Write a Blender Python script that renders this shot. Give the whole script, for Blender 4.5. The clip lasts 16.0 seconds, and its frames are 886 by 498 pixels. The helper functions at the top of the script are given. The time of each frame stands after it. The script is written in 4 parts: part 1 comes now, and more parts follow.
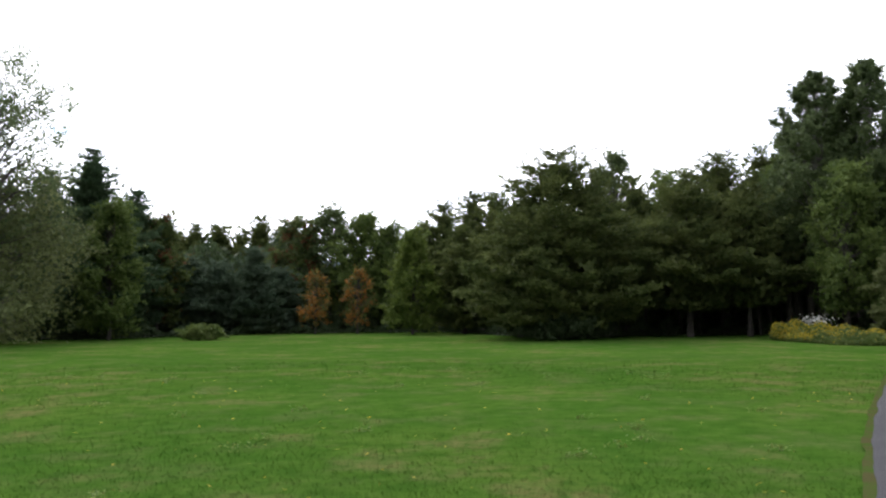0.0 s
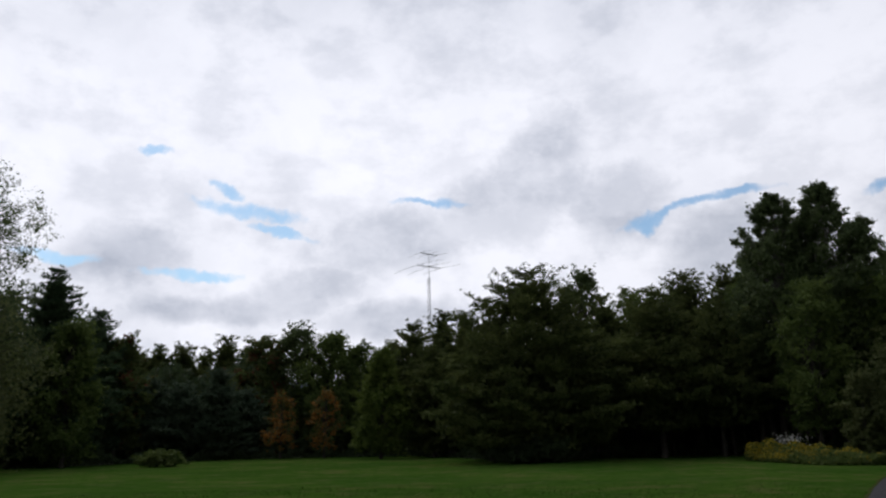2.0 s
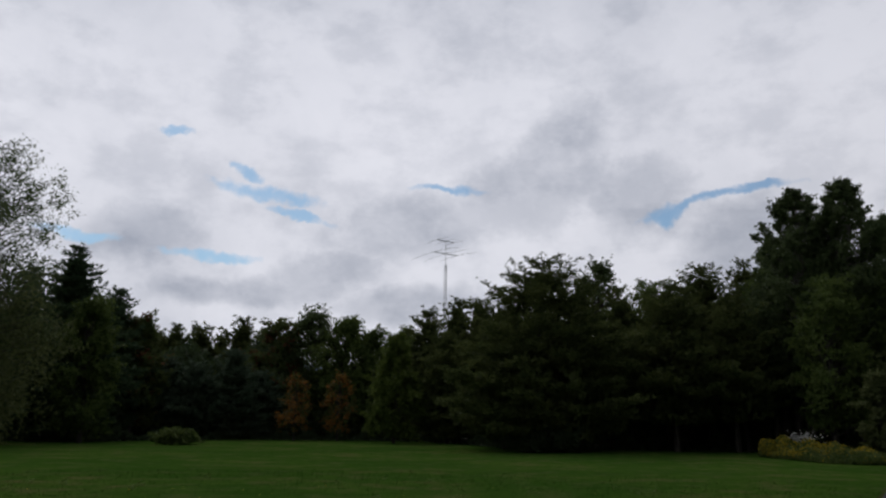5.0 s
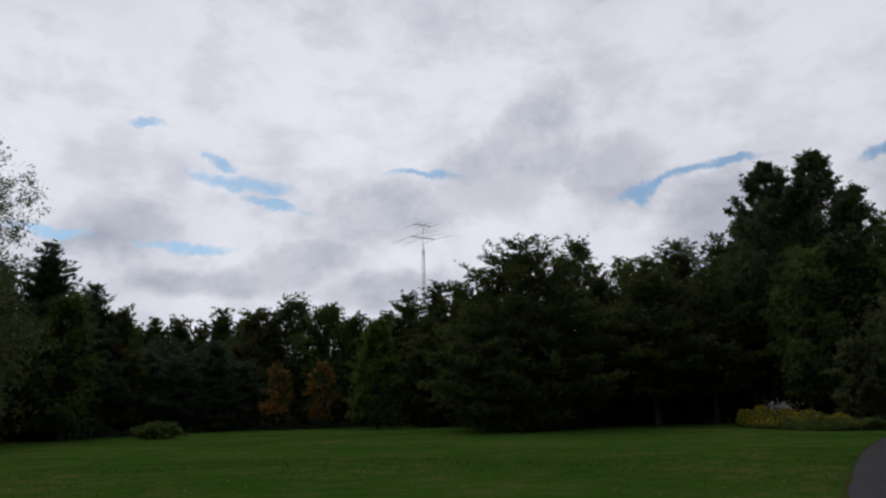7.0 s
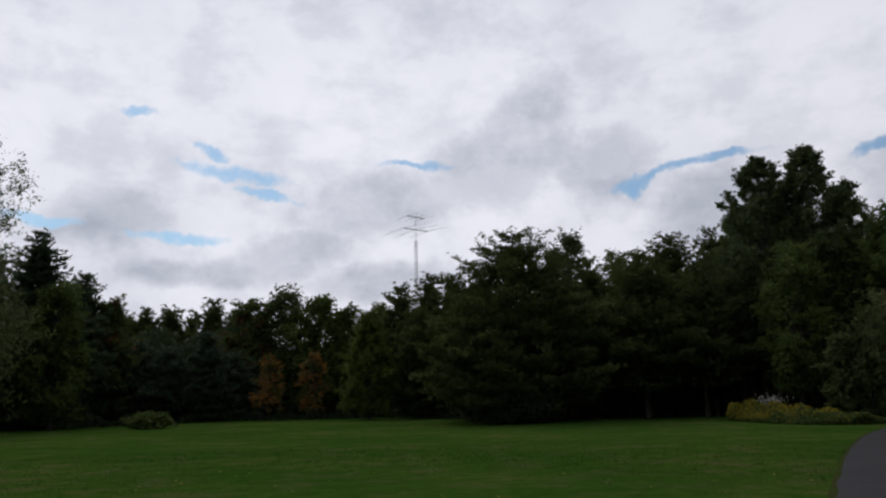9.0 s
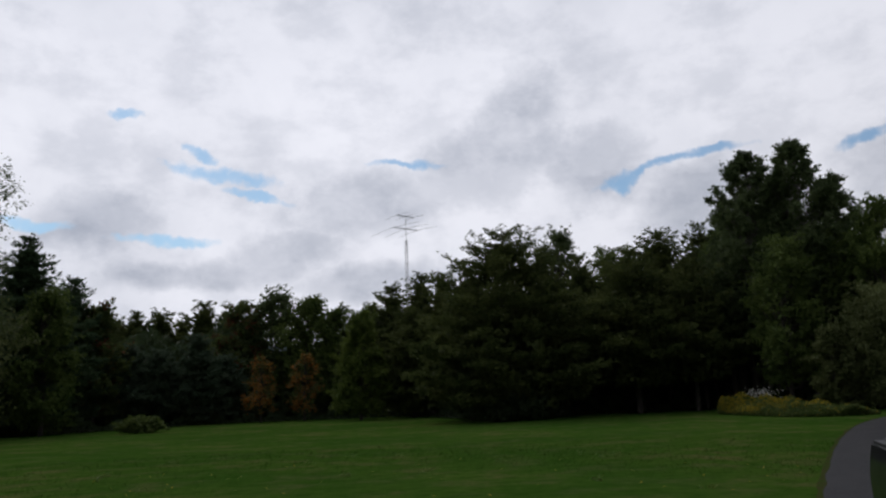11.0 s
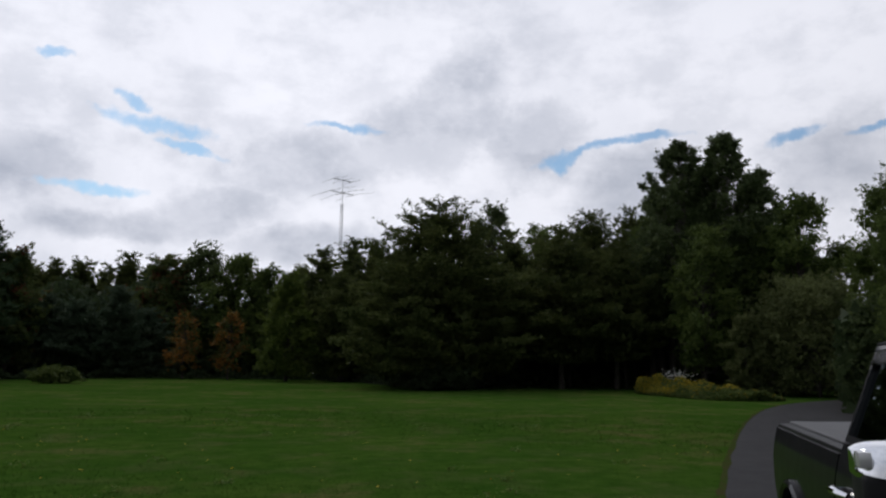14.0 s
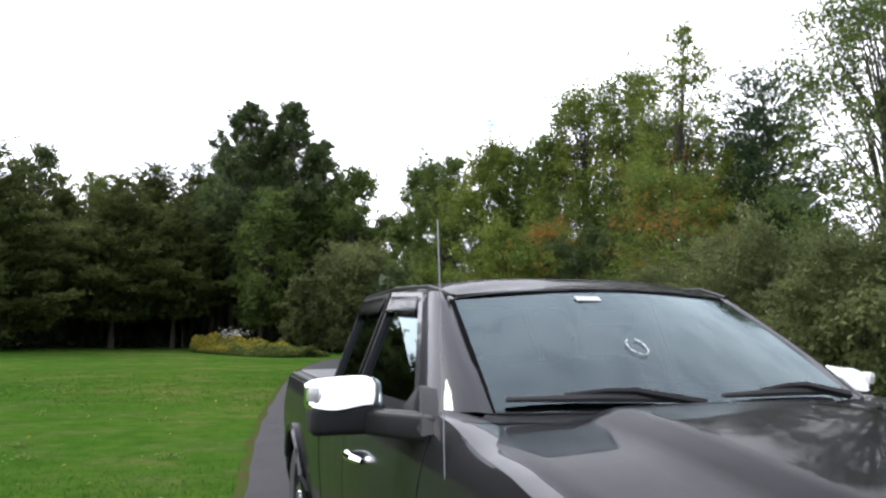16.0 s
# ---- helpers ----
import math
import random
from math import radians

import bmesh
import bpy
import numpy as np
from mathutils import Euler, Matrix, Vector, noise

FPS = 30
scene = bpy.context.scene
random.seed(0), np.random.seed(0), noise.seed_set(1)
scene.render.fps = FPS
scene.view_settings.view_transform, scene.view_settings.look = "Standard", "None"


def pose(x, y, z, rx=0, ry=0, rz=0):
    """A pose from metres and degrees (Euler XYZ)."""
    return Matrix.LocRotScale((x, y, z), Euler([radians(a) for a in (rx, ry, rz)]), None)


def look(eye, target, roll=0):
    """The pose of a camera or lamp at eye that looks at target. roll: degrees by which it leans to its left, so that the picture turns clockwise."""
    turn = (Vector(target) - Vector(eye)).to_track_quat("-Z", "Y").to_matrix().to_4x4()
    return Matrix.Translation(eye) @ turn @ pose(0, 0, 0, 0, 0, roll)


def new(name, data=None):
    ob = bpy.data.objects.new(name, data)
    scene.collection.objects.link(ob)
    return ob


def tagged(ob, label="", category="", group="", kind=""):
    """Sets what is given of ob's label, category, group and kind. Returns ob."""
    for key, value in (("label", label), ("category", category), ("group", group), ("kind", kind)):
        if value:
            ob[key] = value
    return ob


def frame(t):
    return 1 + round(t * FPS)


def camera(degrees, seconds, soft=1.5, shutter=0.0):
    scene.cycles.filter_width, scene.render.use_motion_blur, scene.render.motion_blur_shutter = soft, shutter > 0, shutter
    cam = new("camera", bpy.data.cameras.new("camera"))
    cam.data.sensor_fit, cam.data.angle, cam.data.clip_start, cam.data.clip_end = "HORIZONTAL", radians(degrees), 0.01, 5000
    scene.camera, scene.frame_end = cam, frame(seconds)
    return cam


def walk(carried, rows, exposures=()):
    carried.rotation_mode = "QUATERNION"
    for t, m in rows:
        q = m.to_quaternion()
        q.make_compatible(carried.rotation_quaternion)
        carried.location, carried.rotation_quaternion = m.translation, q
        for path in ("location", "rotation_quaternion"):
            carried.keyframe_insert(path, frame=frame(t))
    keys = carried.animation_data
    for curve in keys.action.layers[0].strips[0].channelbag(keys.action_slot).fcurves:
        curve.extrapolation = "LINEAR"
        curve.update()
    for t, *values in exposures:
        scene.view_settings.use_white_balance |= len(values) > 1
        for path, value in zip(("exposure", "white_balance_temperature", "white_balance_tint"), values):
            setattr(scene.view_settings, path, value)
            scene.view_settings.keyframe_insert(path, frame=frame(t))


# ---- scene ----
cam = camera(59.0, 16.0, soft=2.4)
PATH = [  # seconds, place, turn
    (0.0, 0.010, 0.344, 1.727, 94.68, 0.48, -0.64),
    (0.5, 0.007, 0.386, 1.729, 95.75, 0.24, -1.26),
    (1.0, 0.007, 0.408, 1.726, 96.83, -0.34, -3.33),
    (1.5, 0.005, 0.459, 1.724, 99.44, 0.18, -4.55),
    (2.0, 0.040, 0.476, 1.711, 103.39, 1.01, -2.78),
    (2.5, 0.055, 0.474, 1.713, 103.88, 0.97, -2.32),
    (3.0, 0.047, 0.462, 1.720, 102.37, 0.34, -2.80),
    (5.5, 0.039, 0.480, 1.720, 102.46, -0.80, -1.78),
    (6.0, 0.041, 0.460, 1.708, 101.99, 0.02, -2.33),
    (6.5, 0.043, 0.462, 1.722, 100.88, 1.02, -3.16),
    (7.0, 0.039, 0.439, 1.721, 101.26, 1.54, -3.10),
    (7.5, 0.027, 0.428, 1.719, 100.68, 1.81, -3.40),
    (8.0, 0.013, 0.434, 1.717, 100.43, 1.45, -3.71),
    (8.5, 0.006, 0.446, 1.727, 100.62, 1.43, -3.82),
    (9.0, 0.027, 0.467, 1.729, 100.66, 1.20, -3.72),
    (11.5, 0.081, 0.447, 1.740, 100.47, 2.44, -4.13),
    (12.0, 0.070, 0.399, 1.723, 99.91, 2.15, -3.04),
    (12.5, 0.047, 0.401, 1.726, 99.68, 1.26, -4.45),
    (13.0, 0.041, 0.417, 1.743, 100.05, 0.69, -4.95),
    (13.5, 0.081, 0.404, 1.735, 99.88, -0.77, -4.14),
    (14.0, 0.055, 0.453, 1.720, 98.22, -0.85, -9.58),
    (14.5, 0.026, 0.502, 1.720, 96.07, -1.32, -16.86),
    (15.0, 0.095, 0.499, 1.711, 95.94, 0.03, -21.66),
    (15.5, 0.195, 0.375, 1.707, 96.31, -0.66, -30.16),
    (16.0, 0.327, 0.337, 1.670, 95.80, -1.00, -40.62),
]
EXPOSURES = [(0.0, 2.0), (0.5, 1.75), (1.0, 1.35), (1.5, 0.75), (2.0, 0.13), (2.5, -0.3), (3.0, -0.22), (5.5, -0.25), (7.0, -0.17), (9.0, -0.08),
             (12.5, -0.02), (13.5, 0.02), (14.0, 0.06), (14.5, 0.76), (15.0, 1.6), (15.5, 1.95), (16.0, 2.15)]
walk(cam, [(t, pose(x, y, z, rx, ry, rz)) for t, x, y, z, rx, ry, rz in PATH], EXPOSURES)

# ---------------------------------------------------------------- sky and sun
SUN_AZ, SUN_EL = -25.0, 48.0


class Nodes:
    """Short ways to add shader nodes to a tree."""

    def __init__(self, tree):
        self.tree = tree
        tree.nodes.clear()

    def add(self, kind, **given):
        node = self.tree.nodes.new(kind)
        for key, value in given.items():
            if key == "operation":
                node.operation = value
            elif key == "blend":
                node.blend_type = value
            elif key == "data":
                node.data_type = value
        return node

    def link(self, a, b):
        self.tree.links.new(a, b)

    def put(self, value, socket):
        if isinstance(value, bpy.types.NodeSocket):
            self.link(value, socket)
        else:
            socket.default_value = value

    def math(self, operation, a, b=0.0, clamp=False):
        n = self.add("ShaderNodeMath", operation=operation)
        n.use_clamp = clamp
        self.put(a, n.inputs[0])
        self.put(b, n.inputs[1])
        return n.outputs[0]

    def noise(self, vector, scale, detail=4.0, rough=0.55):
        n = self.add("ShaderNodeTexNoise")
        n.inputs["Scale"].default_value = scale
        n.inputs["Detail"].default_value = detail
        n.inputs["Roughness"].default_value = rough
        if vector is not None:
            self.link(vector, n.inputs["Vector"])
        return n

    def ramp(self, value, lo, hi):
        n = self.add("ShaderNodeMapRange")
        n.interpolation_type = "SMOOTHSTEP"
        self.put(value, n.inputs[0])
        n.inputs[1].default_value, n.inputs[2].default_value = lo, hi
        return n.outputs[0]

    def mix(self, fac, a, b, blend="MIX"):
        n = self.add("ShaderNodeMix", data="RGBA", blend=blend)
        self.put(fac, n.inputs[0])
        self.put(a if isinstance(a, bpy.types.NodeSocket) else (*a, 1), n.inputs[6])
        self.put(b if isinstance(b, bpy.types.NodeSocket) else (*b, 1), n.inputs[7])
        return n.outputs[2]


def build_sky():
    world = bpy.data.worlds.new("world")
    scene.world = world
    world.use_nodes = True
    n = Nodes(world.node_tree)
    coord = n.add("ShaderNodeTexCoord").outputs["Generated"]
    wob = n.noise(coord, 9.0, 5.0, 0.6)
    shift = n.add("ShaderNodeVectorMath", operation="MULTIPLY_ADD")
    n.link(wob.outputs["Color"], shift.inputs[0])
    shift.inputs[1].default_value = (0.085, 0.085, 0.06)
    shift.inputs[2].default_value = (-0.0425, -0.0425, -0.03)
    warped = n.add("ShaderNodeVectorMath", operation="ADD")
    n.link(coord, warped.inputs[0])
    n.link(shift.outputs[0], warped.inputs[1])
    sep = n.add("ShaderNodeSeparateXYZ")
    n.link(warped.outputs[0], sep.inputs[0])
    x, y, z = sep.outputs
    az = n.math("MULTIPLY", n.math("ARCTAN2", x, y), 57.296)
    el = n.math("MULTIPLY", n.math("ARCSINE", z), 57.296)

    ragged = n.math("ADD", n.math("MULTIPLY", n.noise(warped.outputs[0], 22.0, 7.0, 0.65).outputs["Fac"], 0.62),
                    n.math("MULTIPLY", n.noise(coord, 70.0, 5.0, 0.6).outputs["Fac"], 0.38))

    def blobs(places, soft, tear):
        total = None
        torn = n.math("MULTIPLY", n.math("SUBTRACT", ragged, 0.5), tear)
        for a, e, ra, re, slope in places:
            off = n.math("SUBTRACT", az, a)
            u = n.math("DIVIDE", off, ra)
            v = n.math("DIVIDE", n.math("SUBTRACT", n.math("SUBTRACT", el, e), n.math("MULTIPLY", off, slope)), re)
            d = n.math("ADD", n.math("MULTIPLY", u, u), n.math("MULTIPLY", v, v))
            m = n.ramp(n.math("ADD", d, torn), soft, 0.0)
            total = m if total is None else n.math("MAXIMUM", total, m)
        return total

    gaps = blobs([(-11.3, 15.8, 3.4, 0.7, -0.14), (-13.2, 17.5, 1.1, 0.4, -0.3), (-18.2, 19.5, 0.8, 0.3, 0.0), (2.0, 16.8, 2.6, 0.25, -0.1), (3.4, 16.7, 0.9, 0.4, 0.0),
                  (18.6, 14.5, 1.2, 0.45, 0.1), (22.4, 15.4, 4.4, 0.3, 0.2), (24.2, 15.9, 1.8, 0.3, 0.12), (33.9, 15.4, 1.3, 0.4, 0.1), (-15.5, 11.0, 2.8, 0.4, -0.03),
                  (-23.6, 12.0, 2.2, 0.35, 0.0), (-9.0, 14.4, 2.4, 0.28, -0.1), (44.1, 15.2, 2.2, 0.45, 0.0), (40.3, 15.1, 3.0, 0.25, 0.03)], 2.0, 4.6)
    greys = blobs([(10.2, 19.0, 2.6, 2.6, 0.5), (8.1, 16.3, 4.8, 2.2, 0.2), (-0.9, 14.0, 4.4, 1.9, 0.1), (-6.6, 10.2, 3.2, 1.8, 0.2), (-12.7, 8.6, 5.5, 0.8, 0.05),
                   (16.1, 16.0, 2.8, 2.2, 0.0), (22.8, 11.9, 2.6, 2.2, 0.3), (-19.9, 12.2, 3.0, 1.6, 0.0), (-0.2, 8.3, 5.5, 1.0, 0.05), (36.3, 13.4, 3.4, 2.2, 0.0)], 2.9, 5.0)
    broad = n.noise(warped.outputs[0], 2.6, 6.0, 0.6).outputs["Fac"]
    flat = n.add("ShaderNodeMapping")
    n.link(coord, flat.inputs[0])
    flat.inputs["Scale"].default_value = (1, 1, 1.7)
    puffs = n.noise(flat.outputs[0], 11.0, 9.0, 0.6).outputs["Fac"]
    grey = n.math("MULTIPLY", n.ramp(broad, 0.42, 0.68), 0.25)
    grey = n.math("ADD", grey, n.math("MULTIPLY", n.ramp(puffs, 0.42, 0.68), 0.28))
    grey = n.math("ADD", grey, n.math("MULTIPLY", greys, n.math("ADD", n.math("MULTIPLY", ragged, 0.75), 0.12)))
    grey = n.math("ADD", grey, n.math("MULTIPLY", n.ramp(el, 19.0, 34.0), 0.28))
    grey = n.math("ADD", grey, n.math("MULTIPLY", n.ramp(el, 34.0, 52.0), 0.3), True)
    cloud = n.mix(grey, (7.9, 8.0, 8.75), (3.6, 3.9, 4.7))
    # the veil is brighter towards the sun and duller away from it
    sun_dir = Vector((math.sin(radians(SUN_AZ)) * math.cos(radians(SUN_EL)), math.cos(radians(SUN_AZ)) * math.cos(radians(SUN_EL)), math.sin(radians(SUN_EL))))
    dot = n.add("ShaderNodeVectorMath", operation="DOT_PRODUCT")
    n.link(coord, dot.inputs[0])
    dot.inputs[1].default_value = sun_dir
    glow = n.math("ADD", n.math("MULTIPLY", n.ramp(dot.outputs["Value"], -0.6, 1.0), 0.75), 0.4)
    glowing = n.add("ShaderNodeVectorMath", operation="SCALE")
    n.link(cloud, glowing.inputs[0])
    n.link(glow, glowing.inputs["Scale"])
    sky = n.add("ShaderNodeTexSky")
    sky.sky_type = "NISHITA"
    sky.sun_disc = False
    sky.sun_elevation, sky.sun_rotation = radians(SUN_EL), radians(SUN_AZ)
    blue = n.mix(1.0, sky.outputs[0], (0.62, 0.86, 0.98), "MULTIPLY")
    mixed = n.mix(n.math("MULTIPLY", gaps, 0.82), glowing.outputs[0], blue)
    back = n.add("ShaderNodeBackground")
    n.link(mixed, back.inputs[0])
    back.inputs[1].default_value = 0.1
    out = n.add("ShaderNodeOutputWorld")
    n.link(back.outputs[0], out.inputs[0])


build_sky()
sun = new("sun", bpy.data.lights.new("sun", "SUN"))
sun.data.energy, sun.data.angle, sun.data.color = 0.8, radians(18), (1.0, 0.95, 0.88)
sun.matrix_world = look((60 * math.sin(radians(SUN_AZ)), 60 * math.cos(radians(SUN_AZ)), 66), (0, 0, 0))

# ---------------------------------------------------------------- materials


def material(name):
    m = bpy.data.materials.new(name)
    m.use_nodes = True
    return m, Nodes(m.node_tree)


def finish(n, shader, height=None, strength=0.3, distance=0.02):
    out = n.add("ShaderNodeOutputMaterial")
    n.link(shader.outputs[0], out.inputs[0])
    if height is not None:
        b = n.add("ShaderNodeBump")
        b.inputs["Strength"].default_value, b.inputs["Distance"].default_value = strength, distance
        n.link(height, b.inputs["Height"])
        n.link(b.outputs[0], shader.inputs["Normal"])


def plain(name, colour, rough=0.5, metal=0.0, coat=0.0, grain=0.06, scale=30.0, bump=0.0, sheen=0.5):
    """A surface of one colour with slight grain and uneven gloss."""
    m, n = material(name)
    p = n.add("ShaderNodeBsdfPrincipled")
    pos = n.add("ShaderNodeTexCoord").outputs["Object"]
    fine = n.noise(pos, scale, 5.0).outputs["Fac"]
    wide = n.noise(pos, scale * 0.08, 3.0).outputs["Fac"]
    vary = n.math("ADD", n.math("MULTIPLY", n.math("SUBTRACT", n.math("ADD", fine, wide), 1.0), grain * 4), 1.0)
    scaled = n.add("ShaderNodeVectorMath", operation="SCALE")
    scaled.inputs[0].default_value = colour
    n.link(vary, scaled.inputs["Scale"])
    n.link(scaled.outputs[0], p.inputs["Base Color"])
    n.link(n.math("ADD", n.math("MULTIPLY", wide, 0.12), rough - 0.06, True), p.inputs["Roughness"])
    p.inputs["Metallic"].default_value = metal
    p.inputs["Specular IOR Level"].default_value = sheen
    p.inputs["Coat Weight"].default_value = coat
    p.inputs["Coat Roughness"].default_value = 0.03
    finish(n, p, fine if bump else None, bump, 0.01)
    return m


def leaf_material(name, dark, light, turned=None, share=0.0, through_light=0.4):
    """Leaves: two greens by leaf, a wider drift over the crown, and some turned leaves."""
    m, n = material(name)
    geo = n.add("ShaderNodeNewGeometry")
    pos = n.add("ShaderNodeTexCoord").outputs["Object"]
    wide = n.noise(pos, 0.5, 3.0).outputs["Fac"]
    f = n.math("ADD", n.math("MULTIPLY", geo.outputs["Random Per Island"], 0.45), n.math("MULTIPLY", n.ramp(wide, 0.3, 0.7), 0.55))
    colour = n.mix(f, dark, light)
    if turned:
        spots = n.noise(pos, 0.8, 3.0).outputs["Fac"]
        colour = n.mix(n.ramp(n.math("ADD", spots, n.math("MULTIPLY", geo.outputs["Random Per Island"], 0.15)), 0.78 - share, 0.9 - share), colour, turned)
    d = n.add("ShaderNodeBsdfPrincipled")
    n.link(colour, d.inputs["Base Color"])
    d.inputs["Roughness"].default_value = 0.6
    d.inputs["Specular IOR Level"].default_value = 0.08
    t = n.add("ShaderNodeBsdfTranslucent")
    n.link(colour, t.inputs[0])
    mixer = n.add("ShaderNodeMixShader")
    mixer.inputs[0].default_value = through_light
    n.link(d.outputs[0], mixer.inputs[1])
    n.link(t.outputs[0], mixer.inputs[2])
    out = n.add("ShaderNodeOutputMaterial")
    n.link(mixer.outputs[0], out.inputs[0])
    return m


def grass_material(name, blades=False):
    m, n = material(name)
    geo = n.add("ShaderNodeNewGeometry")
    pos = geo.outputs["Position"]
    patch = n.noise(pos, 0.16, 4.0, 0.6).outputs["Fac"]
    mid = n.noise(pos, 0.7, 5.0, 0.65).outputs["Fac"]
    fine = n.noise(pos, 6.0, 5.0, 0.7).outputs["Fac"]
    lump = n.noise(pos, 2.3, 4.0, 0.6).outputs["Fac"]
    blade = n.noise(pos, 60.0, 3.0, 0.7).outputs["Fac"]
    colour = n.mix(n.ramp(patch, 0.35, 0.65), (0.024, 0.060, 0.008), (0.041, 0.076, 0.012))
    colour = n.mix(n.math("MULTIPLY", n.ramp(lump, 0.52, 0.36), 0.55), colour, (0.016, 0.047, 0.006))
    colour = n.mix(n.math("MULTIPLY", n.ramp(lump, 0.54, 0.70), 0.5), colour, (0.052, 0.088, 0.017))
    colour = n.mix(n.math("MULTIPLY", n.ramp(mid, 0.46, 0.66), 0.6), colour, (0.055, 0.072, 0.022))
    dry = n.math("MULTIPLY", n.ramp(n.math("ADD", n.math("MULTIPLY", patch, 0.45), n.math("MULTIPLY", mid, 0.55)), 0.51, 0.66), n.ramp(fine, 0.32, 0.62))
    colour = n.mix(n.math("MULTIPLY", dry, 0.75), colour, (0.105, 0.085, 0.034))
    colour = n.mix(n.math("MULTIPLY", n.ramp(fine, 0.52, 0.3), 0.6), colour, (0.022, 0.052, 0.008))
    colour = n.mix(n.math("MULTIPLY", geo.outputs["Random Per Island"], 0.12), colour, (0.045, 0.085, 0.012))
    p = n.add("ShaderNodeBsdfPrincipled")
    n.link(colour, p.inputs["Base Color"])
    p.inputs["Roughness"].default_value = 0.75
    p.inputs["Specular IOR Level"].default_value = 0.0
    if not blades:
        finish(n, p, n.math("ADD", fine, n.math("MULTIPLY", blade, 0.4)), 0.35, 0.04)
        return m
    t = n.add("ShaderNodeBsdfTranslucent")
    n.link(colour, t.inputs[0])
    mixer = n.add("ShaderNodeMixShader")
    mixer.inputs[0].default_value = 0.5
    n.link(p.outputs[0], mixer.inputs[1])
    n.link(t.outputs[0], mixer.inputs[2])
    finish(n, mixer)
    return m


def litter_material():
    m, n = material("forest_litter")
    pos = n.add("ShaderNodeNewGeometry").outputs["Position"]
    a = n.noise(pos, 1.3, 4.0).outputs["Fac"]
    b = n.noise(pos, 11.0, 5.0, 0.7).outputs["Fac"]
    p = n.add("ShaderNodeBsdfPrincipled")
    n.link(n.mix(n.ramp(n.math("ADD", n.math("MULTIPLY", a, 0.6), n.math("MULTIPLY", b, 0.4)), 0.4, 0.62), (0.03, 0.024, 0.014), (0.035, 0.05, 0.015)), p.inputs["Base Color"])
    p.inputs["Roughness"].default_value = 0.95
    finish(n, p, b, 0.6, 0.05)
    return m


def asphalt_material():
    m, n = material("asphalt")
    pos = n.add("ShaderNodeNewGeometry").outputs["Position"]
    stone = n.noise(pos, 140.0, 3.0, 0.7).outputs["Fac"]
    wide = n.noise(pos, 0.9, 5.0, 0.6).outputs["Fac"]
    colour = n.mix(n.ramp(wide, 0.3, 0.7), (0.016, 0.016, 0.018), (0.026, 0.025, 0.027))
    colour = n.mix(n.math("MULTIPLY", n.ramp(stone, 0.5, 0.75), 0.6), colour, (0.06, 0.058, 0.056))
    p = n.add("ShaderNodeBsdfPrincipled")
    n.link(colour, p.inputs["Base Color"])
    p.inputs["Roughness"].default_value = 0.85
    p.inputs["Specular IOR Level"].default_value = 0.2
    finish(n, p, stone, 0.5, 0.006)
    return m


def bark_material(name, dark, light):
    m, n = material(name)
    pos = n.add("ShaderNodeTexCoord").outputs["Object"]
    flat = n.add("ShaderNodeMapping")
    n.link(pos, flat.inputs[0])
    flat.inputs["Scale"].default_value = (1, 1, 0.25)
    a = n.noise(flat.outputs[0], 14.0, 6.0, 0.7).outputs["Fac"]
    b = n.noise(pos, 1.5, 3.0).outputs["Fac"]
    p = n.add("ShaderNodeBsdfPrincipled")
    n.link(n.mix(n.ramp(n.math("ADD", n.math("MULTIPLY", a, 0.7), n.math("MULTIPLY", b, 0.3)), 0.35, 0.65), dark, light), p.inputs["Base Color"])
    p.inputs["Roughness"].default_value = 0.9
    finish(n, p, a, 0.7, 0.03)
    return m


GRASS = grass_material("meadow_grass")
BLADES = grass_material("grass_blades", True)
LITTER = litter_material()
ASPHALT = asphalt_material()
BARK = bark_material("grey_brown_bark", (0.018, 0.014, 0.011), (0.055, 0.047, 0.039))
PALE_BARK = bark_material("pale_grey_bark", (0.06, 0.056, 0.05), (0.16, 0.15, 0.135))
PINE = leaf_material("pine_needles", (0.033, 0.050, 0.016), (0.116, 0.136, 0.043))
SPRUCE = leaf_material("spruce_needles", (0.029, 0.052, 0.026), (0.065, 0.099, 0.047))
BLUE_PINE = leaf_material("blue_green_needles", (0.041, 0.067, 0.041), (0.090, 0.121, 0.076))
LEAF = leaf_material("green_leaves", (0.048, 0.077, 0.020), (0.110, 0.146, 0.038))
LEAF_LIGHT = leaf_material("light_green_leaves", (0.060, 0.092, 0.019), (0.128, 0.164, 0.036))
LEAF_FRESH = leaf_material("fresh_green_leaves", (0.063, 0.098, 0.018), (0.155, 0.190, 0.037))
LEAF_DULL = leaf_material("dull_green_leaves", (0.042, 0.062, 0.025), (0.090, 0.120, 0.046))
LEAF_RED = leaf_material("reddening_leaves", (0.054, 0.078, 0.024), (0.096, 0.120, 0.036), (0.13, 0.045, 0.025), 0.16)
LEAF_YELLOW = leaf_material("yellowing_leaves", (0.062, 0.106, 0.022), (0.150, 0.188, 0.037), (0.24, 0.12, 0.03), 0.19)
LEAF_ORANGE = leaf_material("orange_autumn_leaves", (0.15, 0.080, 0.022), (0.32, 0.145, 0.035), (0.07, 0.08, 0.025), 0.26)
LEAF_OLIVE = leaf_material("olive_grey_leaves", (0.056, 0.072, 0.027), (0.150, 0.172, 0.066))
# leaf green darkened to stand for the shade inside the wood
LEAF_SHADE = leaf_material("shade_dark_leaves", (0.022, 0.036, 0.015), (0.046, 0.066, 0.028))
GOLD = leaf_material("goldenrod_flowers", (0.17, 0.14, 0.018), (0.40, 0.31, 0.03))
